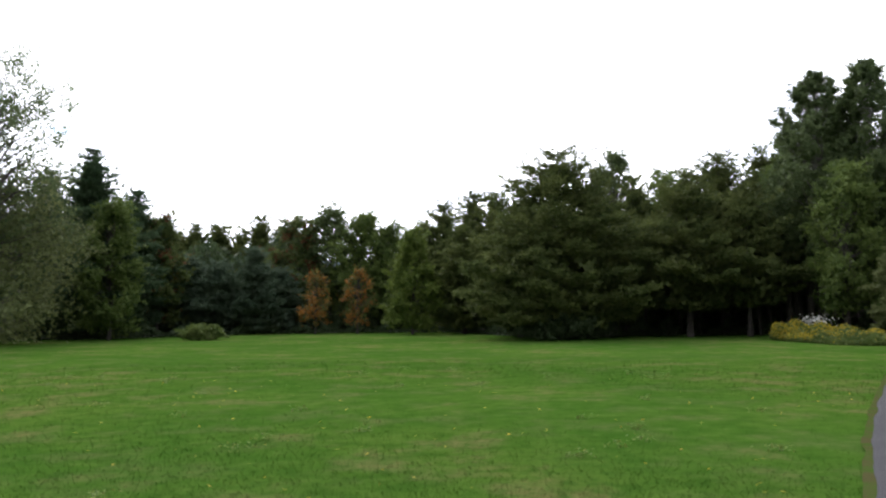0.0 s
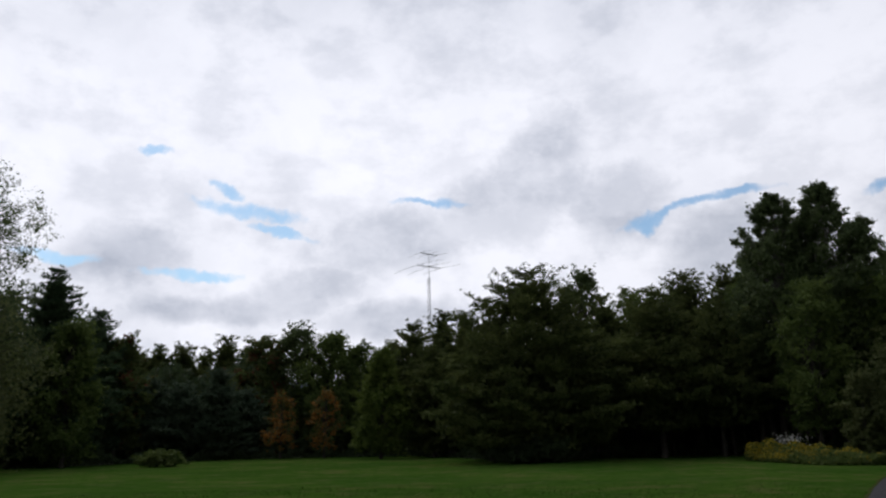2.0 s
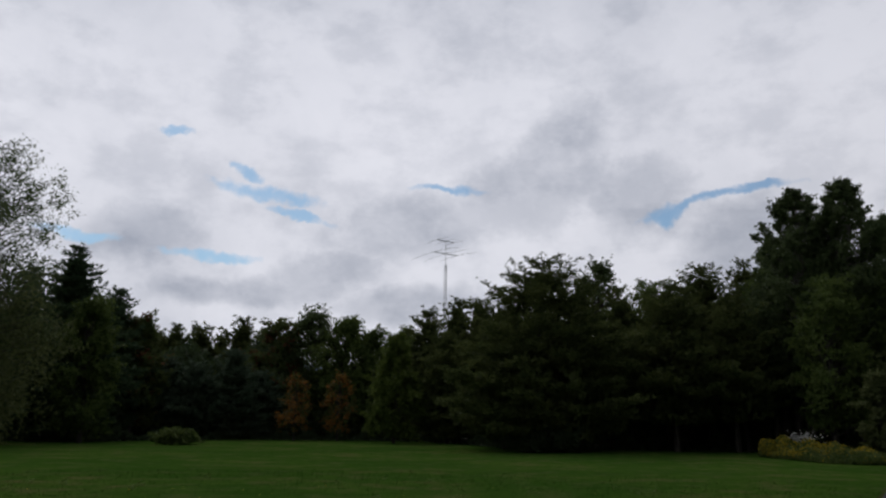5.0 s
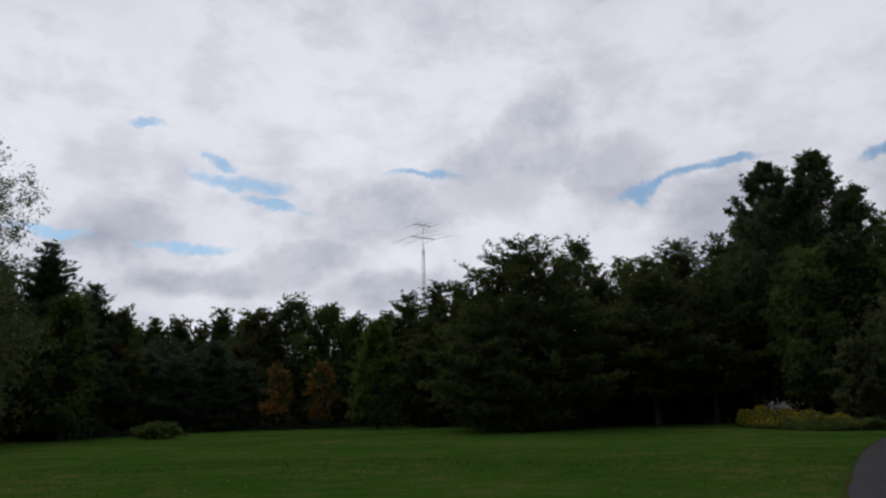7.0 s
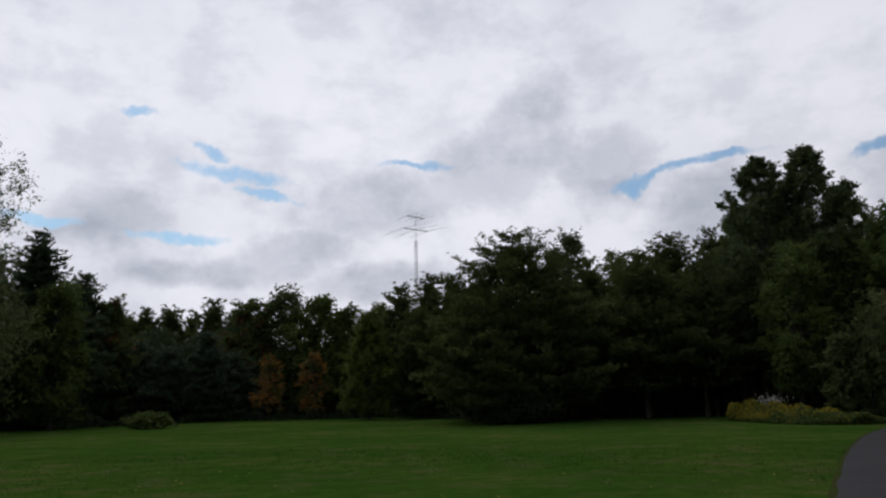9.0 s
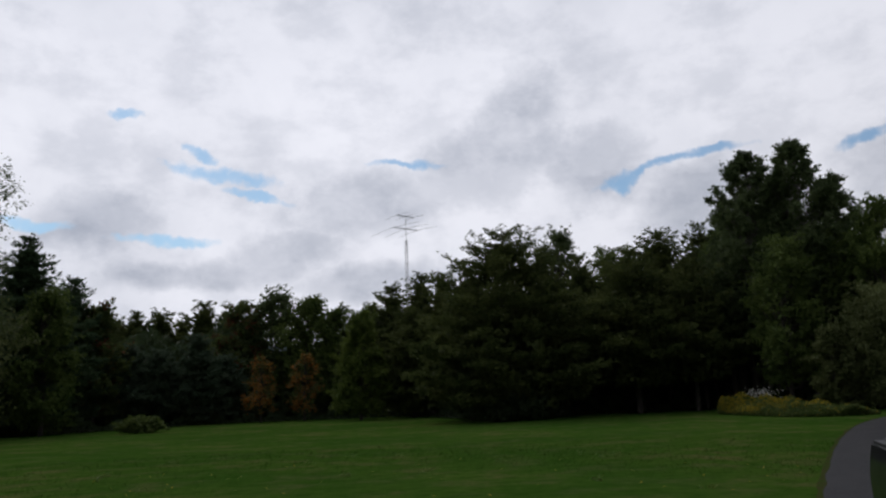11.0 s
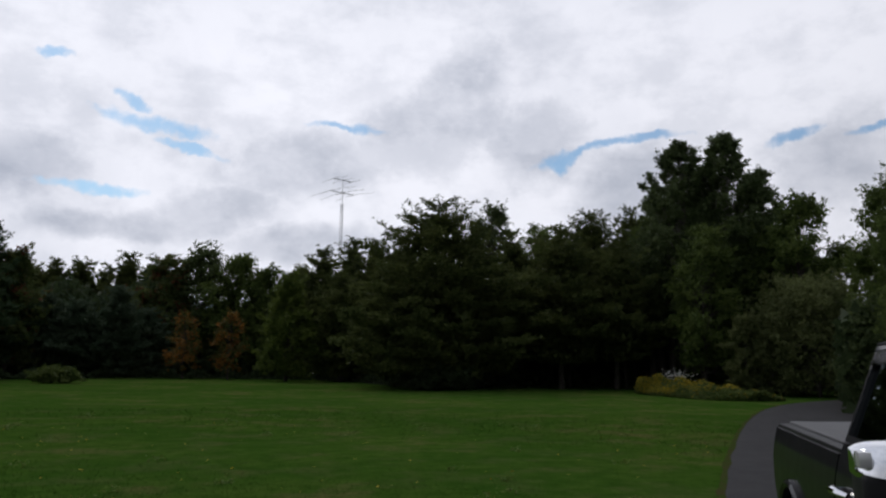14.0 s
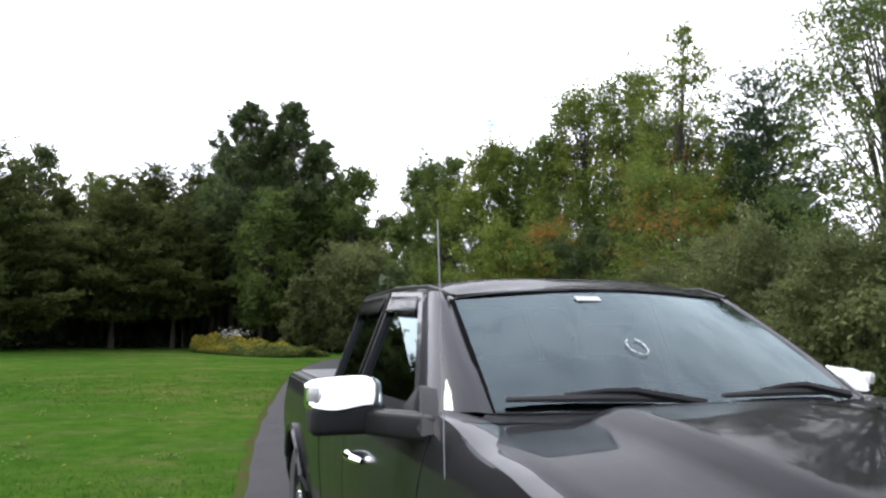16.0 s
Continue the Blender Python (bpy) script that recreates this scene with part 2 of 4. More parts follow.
WEED = leaf_material("tall_weed_leaves", (0.05, 0.08, 0.02), (0.11, 0.14, 0.04))
WHITE_FLOWER = leaf_material("white_flowers", (0.4, 0.4, 0.36), (0.7, 0.7, 0.66))
STEEL = plain("galvanised_steel", (0.22, 0.23, 0.24), 0.5, 0.7)

# ---------------------------------------------------------------- mesh helpers
rng = np.random.default_rng(7)


def raw_mesh(name, verts, faces, mat=None):
    """A mesh from arrays of corners and of faces with the same number of corners each."""
    me = bpy.data.meshes.new(name)
    verts, faces = np.asarray(verts, np.float32), np.asarray(faces, np.int32)
    k = faces.shape[1]
    me.vertices.add(len(verts))
    me.vertices.foreach_set("co", verts.ravel())
    me.loops.add(faces.size)
    me.loops.foreach_set("vertex_index", faces.ravel())
    me.polygons.add(len(faces))
    me.polygons.foreach_set("loop_start", np.arange(0, faces.size, k, dtype=np.int32))
    me.update(calc_edges=True)
    if mat:
        me.materials.append(mat)
    return me


def part(name, bm, mat, parent, label="", smooth=True):
    me = bpy.data.meshes.new(name)
    bmesh.ops.recalc_face_normals(bm, faces=bm.faces)
    bm.to_mesh(me)
    bm.free()
    me.materials.append(mat)
    if smooth:
        me.polygons.foreach_set("use_smooth", [True] * len(me.polygons))
        me.set_sharp_from_angle(angle=radians(38))
    ob = new(name, me)
    ob.parent = parent
    return tagged(ob, label)


def raw_part(name, me, parent, label="", kind=""):
    ob = new(name, me)
    ob.parent = parent
    return tagged(ob, label, kind=kind)


def tubes(paths, sides=6):
    """Tapered tubes along paths of (point, radius), as corners and quads."""
    verts, faces = [], []
    ang = np.arange(sides) * 2 * np.pi / sides
    for path in paths:
        start = len(verts)
        for i, (p, r) in enumerate(path):
            a = np.array(path[max(i - 1, 0)][0])
            b = np.array(path[min(i + 1, len(path) - 1)][0])
            w = (b - a) / (np.linalg.norm(b - a) + 1e-9)
            u = np.cross(w, (0.0, 0.0, 1.0) if abs(w[2]) < 0.9 else (1.0, 0.0, 0.0))
            u /= np.linalg.norm(u)
            v = np.cross(w, u)
            for c in ang:
                verts.append(np.array(p) + r * (np.cos(c) * u + np.sin(c) * v))
        for i in range(len(path) - 1):
            for j in range(sides):
                k = (j + 1) % sides
                faces.append((start + i * sides + j, start + i * sides + k, start + (i + 1) * sides + k, start + (i + 1) * sides + j))
    return np.array(verts), np.array(faces)


def unit(v):
    return v / (np.linalg.norm(v, axis=-1, keepdims=True) + 1e-9)


def leaves(centres, size, up=0.5):
    """A pointed leaf blade (a bent diamond of two triangles) at every centre."""
    n = len(centres)
    normal = unit(rng.normal(size=(n, 3)) + (0, 0, up))
    u = unit(np.cross(normal, rng.normal(size=(n, 3))))
    v = np.cross(normal, u)
    s = np.asarray(size).reshape(-1, 1) * rng.uniform(0.6, 1.35, (n, 1))
    verts = np.stack([centres - u * s * 0.55, centres + v * s * 0.33 + normal * s * 0.1, centres + u * s * 0.55, centres - v * s * 0.33 + normal * s * 0.1], 1).reshape(-1, 3)
    i = np.arange(n)[:, None] * 4
    return verts, np.concatenate([i + (0, 1, 2), i + (0, 2, 3)], 1).reshape(-1, 3)


def small_leaves(centres, size, up=0.5):
    """Far-off leaves: one pointed blade of a single triangle at every centre."""
    n = len(centres)
    normal = unit(rng.normal(size=(n, 3)) + (0, 0, up))
    u = unit(np.cross(normal, rng.normal(size=(n, 3))))
    v = np.cross(normal, u)
    s = np.asarray(size).reshape(-1, 1) * rng.uniform(0.6, 1.35, (n, 1))
    verts = np.stack([centres - u * s * 0.5 - v * s * 0.36, centres - u * s * 0.5 + v * s * 0.36, centres + u * s * 0.6], 1).reshape(-1, 3)
    return verts, np.arange(n * 3).reshape(-1, 3)


def needles(centres, outward, size, per=4):
    """A tuft of needle sprays at every centre."""
    n = len(centres) * per
    c = np.repeat(centres, per, 0)
    d = unit(np.repeat(outward, per, 0) * 0.8 + rng.normal(size=(n, 3)) * (0.6, 0.6, 0.35) + (0, 0, 0.25))
    side = unit(np.cross(d, rng.normal(size=(n, 3)))) * size * 0.2
    s = size * rng.uniform(0.6, 1.25, (n, 1))
    verts = np.stack([c - side, c + side, c + d * s], 1).reshape(-1, 3)
    return verts, np.arange(n * 3).reshape(-1, 3)


def at(az, d):
    """A place on the ground by its bearing from the viewpoint and its distance."""
    return 0.03 + d * math.sin(radians(az)), 0.45 + d * math.cos(radians(az))


def set_back(az, d, h, r):
    """The wood's edge swings back from the viewpoint: a tree's true distance, height and spread for its bearing."""
    if d < 36:
        return d, h, r
    k = float(np.interp(az, [-35, -22, -18, -3, 2, 6, 10, 14, 25, 37], [1.45, 1.45, 1.32, 1.3, 1.24, 1.1, 1.07, 1.2, 1.3, 1.25]))
    return d * k, 1.72 + (h - 1.72) * k, r * k


def rooted(name, az, d, label, category, group=""):
    ob = new(name)
    ob.empty_display_size = 0.3
    ob.location = (*at(az, d), 0)
    ob.rotation_euler = (0, 0, rng.uniform(0, 6.28))
    return tagged(ob, label, category, group)


def trunk_path(h, r, lean=0.03):
    wob = rng.normal(size=(7, 2)) * h * lean * 0.5
    wob[0] = 0
    return [((wob[i][0] * i / 6, wob[i][1] * i / 6, h * i / 6 - (0.15 if i == 0 else 0)), r * (1 - 0.88 * i / 6) * (1.5 if i == 0 else 1)) for i in range(7)]


def along(path, z):
    zs = [p[0][2] for p in path]
    return np.array([np.interp(z, zs, [p[0][0] for p in path]), np.interp(z, zs, [p[0][1] for p in path]), z])


def broadleaf(az, d, h, r, mat, label, low=0.15, clumps=70, count=9000, full=0.75, spread=0.2, bark=None, name="broadleaf_tree", pointed=0.0, cone=False, leaf=0.0044, category="tree", upward=0.5):
    """A deciduous tree: trunk, limbs to every clump, and a crown of leaf clumps."""
    d, h, r = set_back(az, d, h, r)
    tree = rooted(name, az, d, label, category)
    path = trunk_path(h * 0.86, (0.008 if cone else 0.013) * h, 0.01 if cone else 0.03)
    paths = [path]
    centres, sizes = [], []
    clumps = int(clumps * (1.0 if cone else 1.9))
    phase = rng.uniform(0, 6.28, 4)
    for i in range(clumps):
        s = (i + rng.uniform(0, 1)) / clumps
        z = h * (low + (0.97 - low) * s)
        prof = (math.sin(math.pi * min(0.98, 0.16 + 0.8 * s)) ** full) * (1 - pointed * s)
        if cone:
            prof = (1 - s) ** 0.72 * min(1.0, 0.35 + 4 * s) + 0.02
        a = rng.uniform(0, 6.28)
        lump = 1 + 0.22 * math.sin(2 * a + phase[0] + 5 * s) + 0.16 * math.sin(3 * a + phase[1] - 8 * s)
        rad = r * 0.86 * prof * lump * math.sqrt(rng.uniform(0.1, 1.0))
        stem = along(path, min(z * rng.uniform(0.55, 0.85), h * 0.8))
        c = np.array([math.cos(a) * rad, math.sin(a) * rad, 0]) + along(path, min(z, h * 0.86)) * (1, 1, 0) + (0, 0, z)
        centres.append(c)
        sizes.append(r * spread * (1.6 if cone else 1.2) * rng.uniform(0.5, 1.5) * (1 - 0.45 * s * pointed) * (1 - 0.62 * s if cone else 1))
        mid = (stem + c) / 2 + (0, 0, 0.06 * h * rng.uniform(-0.5, 1))
        t = (0.002 if cone else 0.0036) * h * rng.uniform(0.5, 1.1)
        paths.append([(stem, t), (mid, t * 0.6), (c, t * 0.2)])
    verts, faces = tubes(paths, 5)
    raw_part("trunk", raw_mesh("trunk", verts, faces, bark or BARK), tree)
    centres, sizes = np.array(centres), np.array(sizes)
    # leafy twigs grow outward and upward from every clump
    per = 9
    root = np.repeat(centres, per, 0)
    reach = np.repeat(sizes, per) * np.minimum(0.35 + rng.gamma(2.2, 0.42, len(root)), 2.1)
    flat = unit(root * (1, 1, 0) + (1e-4, 0, 0))
    way = unit(flat * 0.65 + (0, 0, upward + 0.15) + rng.normal(size=root.shape) * 0.6)
    far = d > 36
    count = int(count * (2.2 if far else 3.3))
    pick = rng.choice(len(root), count, p=reach ** 1.4 / (reach ** 1.4).sum())
    f = rng.uniform(0.0, 1.0, count) ** 0.85
    off = rng.normal(size=(count, 3)) * (0.42 - 0.36 * f)[:, None] * np.repeat(sizes, per)[pick][:, None] * (1, 1, 0.8)
    pts = root[pick] + way[pick] * (reach[pick] * f)[:, None] + off
    pts[:, 2] -= 0.1 * f * f * reach[pick]
    ok = pts[:, 2] > 0.12
    size = max(0.05, d * leaf * (0.72 if far else 0.66)) * (1.6 - 0.85 * f)
    raw_part("crown", raw_mesh("crown", *small_leaves(pts[ok], size[ok]), mat), tree)
    return tree


def conifer(az, d, h, r, mat, label, low=0.06, whorls=14, arms=7, dens=1.0, droop=-0.05, rise=0.7, shape=0.8, ragged=0.3, name="pine_tree", tuft=0.0056, top=1.0):
    """A conifer: a straight trunk with layers of branches that carry flat plumes of needles."""
    d, h, r = set_back(az, d, h, r)
    tree = rooted(name, az, d, label, "tree")
    path = trunk_path(h * 0.985, 0.016 * h, 0.012)
    paths = [path]
    centres, ways = [], []
    size = max(0.13, d * tuft)
    whorls = int(whorls * 1.3)
    for i in range(whorls):
        s = min(max((i + rng.uniform(0.1, 0.9)) / whorls, 0.0), 0.985)
        z = h * (low + (1 - low) * s)
        reach = r * min(1.0, 0.6 + 2.0 * s) * (1 - s ** 1.35 * top) ** shape + 0.012 * h
        turn = rng.uniform(0, 6.28)
        for j in range(arms):
            a = turn + j * 2 * math.pi / arms + rng.uniform(-0.4, 0.4)
            ln = reach * rng.uniform(1 - ragged * 1.5, 1 + ragged * 0.5)
            stem = along(path, max(0.1, z + rng.uniform(-0.3, 0.3) * h / whorls))
            out = np.array([math.cos(a), math.sin(a), 0])
            side = np.array([-math.sin(a), math.cos(a), 0])
            ups = droop + rise * s * s * s + rng.uniform(-0.13, 0.13)

            def spot(f):
                return stem + out * ln * f + np.array([0, 0, ln * (ups * f + 0.17 * f * f)])
            t = 0.0035 * h * (1 - 0.7 * s)
            paths.append([(spot(0), t), (spot(0.5), t * 0.6), (spot(0.97), t * 0.2)])
            k = max(4, int(4.2 * ln))
            f0 = np.linspace(0.25, 1.0, k) + rng.uniform(-0.05, 0.05, k)
            sgn = np.where(np.arange(k) % 2, 1.0, -1.0) * rng.uniform(0.5, 1.1, k) * np.where(f0 > 0.93, 0.2, 1.0)
            plume = ln * 0.30 * (1.15 - 0.75 * f0) + 0.25
            per = max(4, int(dens * (4 + 5.0 * ln * 0.3)))
            g = rng.uniform(0, 1, (k, per))
            dirs = unit(out * 0.75 + side * sgn[:, None] + (0, 0, 0.18) + rng.normal(size=(k, 3)) * 0.12)
            base = stem + out * (ln * f0)[:, None] + np.array([0, 0, 1.0]) * (ln * (ups * f0 + 0.17 * f0 * f0))[:, None]
            pts = base[:, None] + dirs[:, None] * (plume[:, None] * g)[..., None]
            pts = pts + rng.normal(size=pts.shape) * (0.07 + 0.02 * ln) * (1, 1, 0.6)
            centres.append(pts.reshape(-1, 3))
            ways.append(np.repeat(dirs, per, 0))
    # the leading shoot
    k = 26
    zs = h * rng.uniform(0.91, 0.995, k)
    centres.append(np.stack([along(path, z) for z in zs]) + rng.normal(size=(k, 3)) * 0.06)
    ways.append(unit(rng.normal(size=(k, 3)) * 0.5 + (0, 0, 0.8)))
    raw_part("trunk", raw_mesh("trunk", *tubes(paths, 5), BARK), tree)
    # old inner shoots close the crown round the trunk
    k = int(34 * h * r)
    t = rng.uniform(0.02, 0.93, k) ** 1.25
    rad = r * np.minimum(1.0, 0.6 + 2.0 * t) * (1 - t ** 1.35 * top) ** shape * (0.72 - 0.2 * t) * np.sqrt(rng.uniform(0.02, 1, k))
    a = rng.uniform(0, 6.28, k)
    inner = np.stack([rad * np.cos(a), rad * np.sin(a), h * (low + (1 - low) * t)], 1)
    pts = np.concatenate(centres)
    va, fa = needles(pts, np.concatenate(ways), np.repeat(size * (1.12 - 0.5 * np.clip(pts[:, 2:] / h, 0, 1) ** 2), 4, 0))
    vb, fb = small_leaves(inner, size * 1.5, 0.2)
    raw_part("crown", raw_mesh("crown", np.concatenate([va, vb]), np.concatenate([fa, fb + len(va)]), mat), tree)
    return tree


# ---------------------------------------------------------------- ground, road


def sheet(name, corners, z, mat, label, category):
    """A flat piece of ground from two edges of equal length."""
    left, right = corners
    cols = 7
    verts = [(a[0] + (b[0] - a[0]) * j / (cols - 1), a[1] + (b[1] - a[1]) * j / (cols - 1), z(j / (cols - 1)) if callable(z) else z)
             for a, b in zip(left, right) for j in range(cols)]
    faces = [(i * cols + j, i * cols + j + 1, (i + 1) * cols + j + 1, (i + 1) * cols + j) for i in range(len(left) - 1) for j in range(cols - 1)]
    return tagged(new(name, raw_mesh(name, verts, faces, mat)), label, category, kind="structure")


def smooth_line(points, steps=24):
    """A line eased through points (Catmull-Rom)."""
    pts = [Vector(p) for p in points]
    pts = [pts[0] * 2 - pts[1], *pts, pts[-1] * 2 - pts[-2]]
    line = []
    for a, b, c, d in zip(pts, pts[1:], pts[2:], pts[3:]):
        for k in range(steps):
            t = k / steps
            line.append(0.5 * (2 * b + (c - a) * t + (2 * a - 5 * b + 4 * c - d) * t * t + (3 * b - 3 * c + d - a) * t ** 3))
    return [*line, pts[-2]]


def build_ground():
    # rings that widen towards the horizon
    radii = [0, 3, 6, 9, 12, 16, 20, 25, 30, 36, 42, 50, 60, 75, 100, 150, 300, 700, 1500, 3000]
    seg = 72
    verts = [(0, 0, 0)]
    for r in radii[1:]:
        for k in range(seg):
            a = 2 * math.pi * k / seg
            x, y = r * math.cos(a), r * math.sin(a)
            bump = 0.05 * noise.noise(Vector((x * 0.09, y * 0.09, 0))) if 9 < r < 60 else 0
            verts.append((x, y, bump - 0.03))
    tris = [(0, 1 + k, 1 + (k + 1) % seg) for k in range(seg)]
    for i in range(len(radii) - 2):
        for k in range(seg):
            a, b = 1 + i * seg + k, 1 + i * seg + (k + 1) % seg
            tris += [(a, a + seg, b + seg), (a, b + seg, b)]
    tagged(new("ground", raw_mesh("ground", verts, tris, GRASS)), "mown green meadow with dry straw-coloured patches", "meadow", kind="structure")


build_ground()

EDGE = smooth_line([(-6.5, -11.7, 0), (-1.7, -2.9, 0), (1.0, 2.0, 0), (4.15, 7.7, 0), (6.15, 11.3, 0), (8.9, 15.9, 0), (13.4, 23.0, 0), (18.4, 30.0, 0), (23.5, 35.4, 0), (31, 40.5, 0), (41, 45, 0)])


def offset(line, d, wobble, seed):
    made = []
    for i, p in enumerate(line):
        w = (line[min(i + 1, len(line) - 1)] - line[max(i - 1, 0)]).normalized()
        k = d + wobble * noise.noise(Vector((i * 0.17, seed, 0))) + 0.25 * wobble * noise.noise(Vector((i * 0.7, seed, 4)))
        made.append((p.x + w.y * k, p.y - w.x * k))
    return made


sheet("driveway", (offset(EDGE, -0.06, 0.05, 1.0), offset(EDGE, 4.2, 0.2, 5.0)), lambda f: 0.035 + 0.05 * math.sin(math.pi * f), ASPHALT, "grey asphalt driveway with worn crumbling edges", "driveway")


def verge_material():
    m, n = material("dry_verge")
    pos = n.add("ShaderNodeNewGeometry").outputs["Position"]
    a = n.noise(pos, 2.2, 5.0, 0.65).outputs["Fac"]
    b = n.noise(pos, 25.0, 4.0, 0.7).outputs["Fac"]
    p = n.add("ShaderNodeBsdfPrincipled")
    c = n.mix(n.ramp(a, 0.38, 0.6), (0.046, 0.044, 0.018), (0.032, 0.060, 0.011))
    n.link(n.mix(n.ramp(b, 0.4, 0.7), c, (0.048, 0.046, 0.02)), p.inputs["Base Color"])
    p.inputs["Roughness"].default_value = 0.95
    p.inputs["Specular IOR Level"].default_value = 0.0
    finish(n, p, b, 0.6, 0.03)
    return m


VERGE = verge_material()
sheet("verge", (offset(EDGE, -0.17, 0.06, 9.0), offset(EDGE, 0.02, 0.0, 2.0)), lambda f: 0.028, VERGE, "strip of dry brown grass and grit along the driveway", "verge")
sheet("verge", (offset(EDGE, 4.02, 0.0, 3.0), offset(EDGE, 4.5, 0.4, 4.0)), lambda f: 0.028, VERGE, "strip of dry brown grass and grit along the driveway", "verge")


def forest_floor():
    bearings = list(range(-75, 34, 2))
    def reach(a):
        r = float(np.interp(a, [-75, -45, -28, -22, -13, -6, 2, 6, 10, 15, 21, 34], [58, 62, 66, 64, 72, 73, 70, 56, 52, 58, 61, 57]))
        return r + 1.2 * noise.noise(Vector((a * 0.3, 3, 0)))
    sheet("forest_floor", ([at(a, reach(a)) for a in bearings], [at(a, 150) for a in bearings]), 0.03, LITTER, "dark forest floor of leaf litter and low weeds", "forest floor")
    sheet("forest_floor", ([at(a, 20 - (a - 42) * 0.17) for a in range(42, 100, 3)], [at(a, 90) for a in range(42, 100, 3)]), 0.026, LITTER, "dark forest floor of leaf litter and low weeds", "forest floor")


forest_floor()

# ---------------------------------------------------------------- trees, from the meadow's far left edge to the driveway's far side
broadleaf(-31.0, 38, 13.6, 5.6, LEAF_DULL, "tall airy grey-green tree with open sparse branches", low=0.3, clumps=190, count=9500, spread=0.08, name="willow_tree", leaf=0.0036, upward=0.7)
broadleaf(-29.3, 39, 7.4, 3.6, LEAF_OLIVE, "drooping olive-green willow thicket at the meadow edge", low=0.02, clumps=80, count=9000, spread=0.22, name="willow_shrub")
conifer(-26.3, 48, 9.6, 3.0, SPRUCE, "dark green spruce behind the willow thicket", whorls=17, arms=8, name="spruce_tree", droop=-0.15)
conifer(-23.7, 46, 10.8, 3.6, SPRUCE, "dark green spruce with a pointed ragged top", whorls=20, arms=8, ragged=0.35, shape=0.9, droop=-0.18, rise=0.5, name="spruce_tree")
broadleaf(-22.4, 43, 7.6, 1.9, LEAF, "young green maple in front of dark conifers", low=0.06, clumps=60, count=6500, pointed=0.35, full=0.6)
conifer(-20.9, 52, 9.4, 2.7, SPRUCE, "dark green pine with a pointed top", whorls=15, rise=1.0)
broadleaf(-19.4, 54, 8.0, 1.9, LEAF_RED, "maple with leaves turning red", low=0.1, clumps=50, count=5000)
for az, d, h, r in ((-18.4, 70, 8.5, 3.2), (-17.0, 70, 9.1, 3.2), (-15.3, 72, 9.5, 3.2), (-13.9, 74, 8.8, 3.2), (-12.5, 68, 9.8, 3.1), (-11.0, 71, 9.0, 3.0)):
    conifer(az, d, h, r, PINE, "green pine in the far row of trees", whorls=12, arms=6, ragged=0.4, rise=1.4, shape=0.8, low=0.15)
for az, d, h, r in ((-19.0, 57, 5.2, 2.3), (-17.4, 58, 5.7, 2.6), (-15.4, 57, 5.2, 2.6), (-12.9, 56, 6.2, 2.0), (-11.0, 58, 4.8, 2.0)):
    conifer(az, d, h, r, BLUE_PINE, "bluish-green young pine with branches to the ground", whorls=11, arms=8, shape=0.7, low=0.03, rise=1.0)
broadleaf(-9.9, 62, 9.2, 2.9, LEAF_RED, "green maple with a reddish top", low=0.05, clumps=60, count=6500, pointed=0.3)
broadleaf(-7.6, 62, 9.8, 3.3, LEAF_DULL, "tall broadleaf tree with a ragged open top", low=0.05, clumps=70, count=6000, pointed=0.35, upward=0.9)
broadleaf(-5.4, 61, 9.3, 3.2, LEAF, "tall green broadleaf tree in the far row", low=0.05, clumps=60, count=6500, pointed=0.3, upward=0.8)
broadleaf(-3.5, 60, 8.4, 2.4, LEAF, "green broadleaf tree in the far row", low=0.05, clumps=45, count=5000, pointed=0.3)
for az, h, text in ((-8.6, 4.6, "small maple in orange autumn leaf"), (-5.6, 4.8, "small maple in brownish orange autumn leaf")):
    broadleaf(az, 54, h, 1.3, LEAF_ORANGE, text, low=0.14, clumps=30, count=700, spread=0.2, pointed=0.4, leaf=0.0036)
broadleaf(-1.6, 51, 7.0, 2.0, LEAF_LIGHT, "young light green maple at the meadow edge", low=0.06, clumps=70, count=6500, pointed=0.45, full=0.6)
for az, d, h, r in ((-0.7, 66, 9.2, 2.8), (0.8, 62, 10.2, 3.2), (2.9, 60, 10.9, 2.9), (4.6, 60, 10.9, 3.2), (2.2, 54, 7.6, 2.8)):
    conifer(az, d, h, r, PINE, "green white pine with upswept branch tips", whorls=14, ragged=0.35, rise=1.3, shape=0.78)
conifer(9.1, 48, 11.7, 6.2, PINE, "large spreading white pine with layered branches to the ground", whorls=17, arms=8, shape=0.72, ragged=0.3, low=0.05, rise=0.45, dens=1.2)
conifer(6.3, 51, 9.6, 3.4, PINE, "white pine beside a larger one", whorls=13, arms=7, shape=0.65)
conifer(11.9, 52, 10.4, 3.4, PINE, "white pine crowding a larger one", whorls=13, arms=7, shape=0.75)
broadleaf(13.2, 58, 13.4, 2.5, LEAF_DULL, "slender tree rising behind the pines", low=0.3, clumps=60, count=4200, pointed=0.2)
broadleaf(16.6, 58, 11.9, 3.0, LEAF, "light green broadleaf tree behind pines", low=0.1, clumps=65, count=6500)
conifer(14.6, 52, 10.3, 3.4, PINE, "white pine with layered branches", whorls=12, arms=7, shape=0.75)
conifer(20.3, 52, 11.5, 3.6, PINE, "tall white pine with a rounded top", whorls=16, arms=8, shape=0.62, low=0.12)
conifer(18.1, 46, 9.6, 4.0, PINE, "white pine with long layered branches over the meadow", whorls=10, arms=7, shape=0.75, low=0.16, ragged=0.4, dens=1.2)
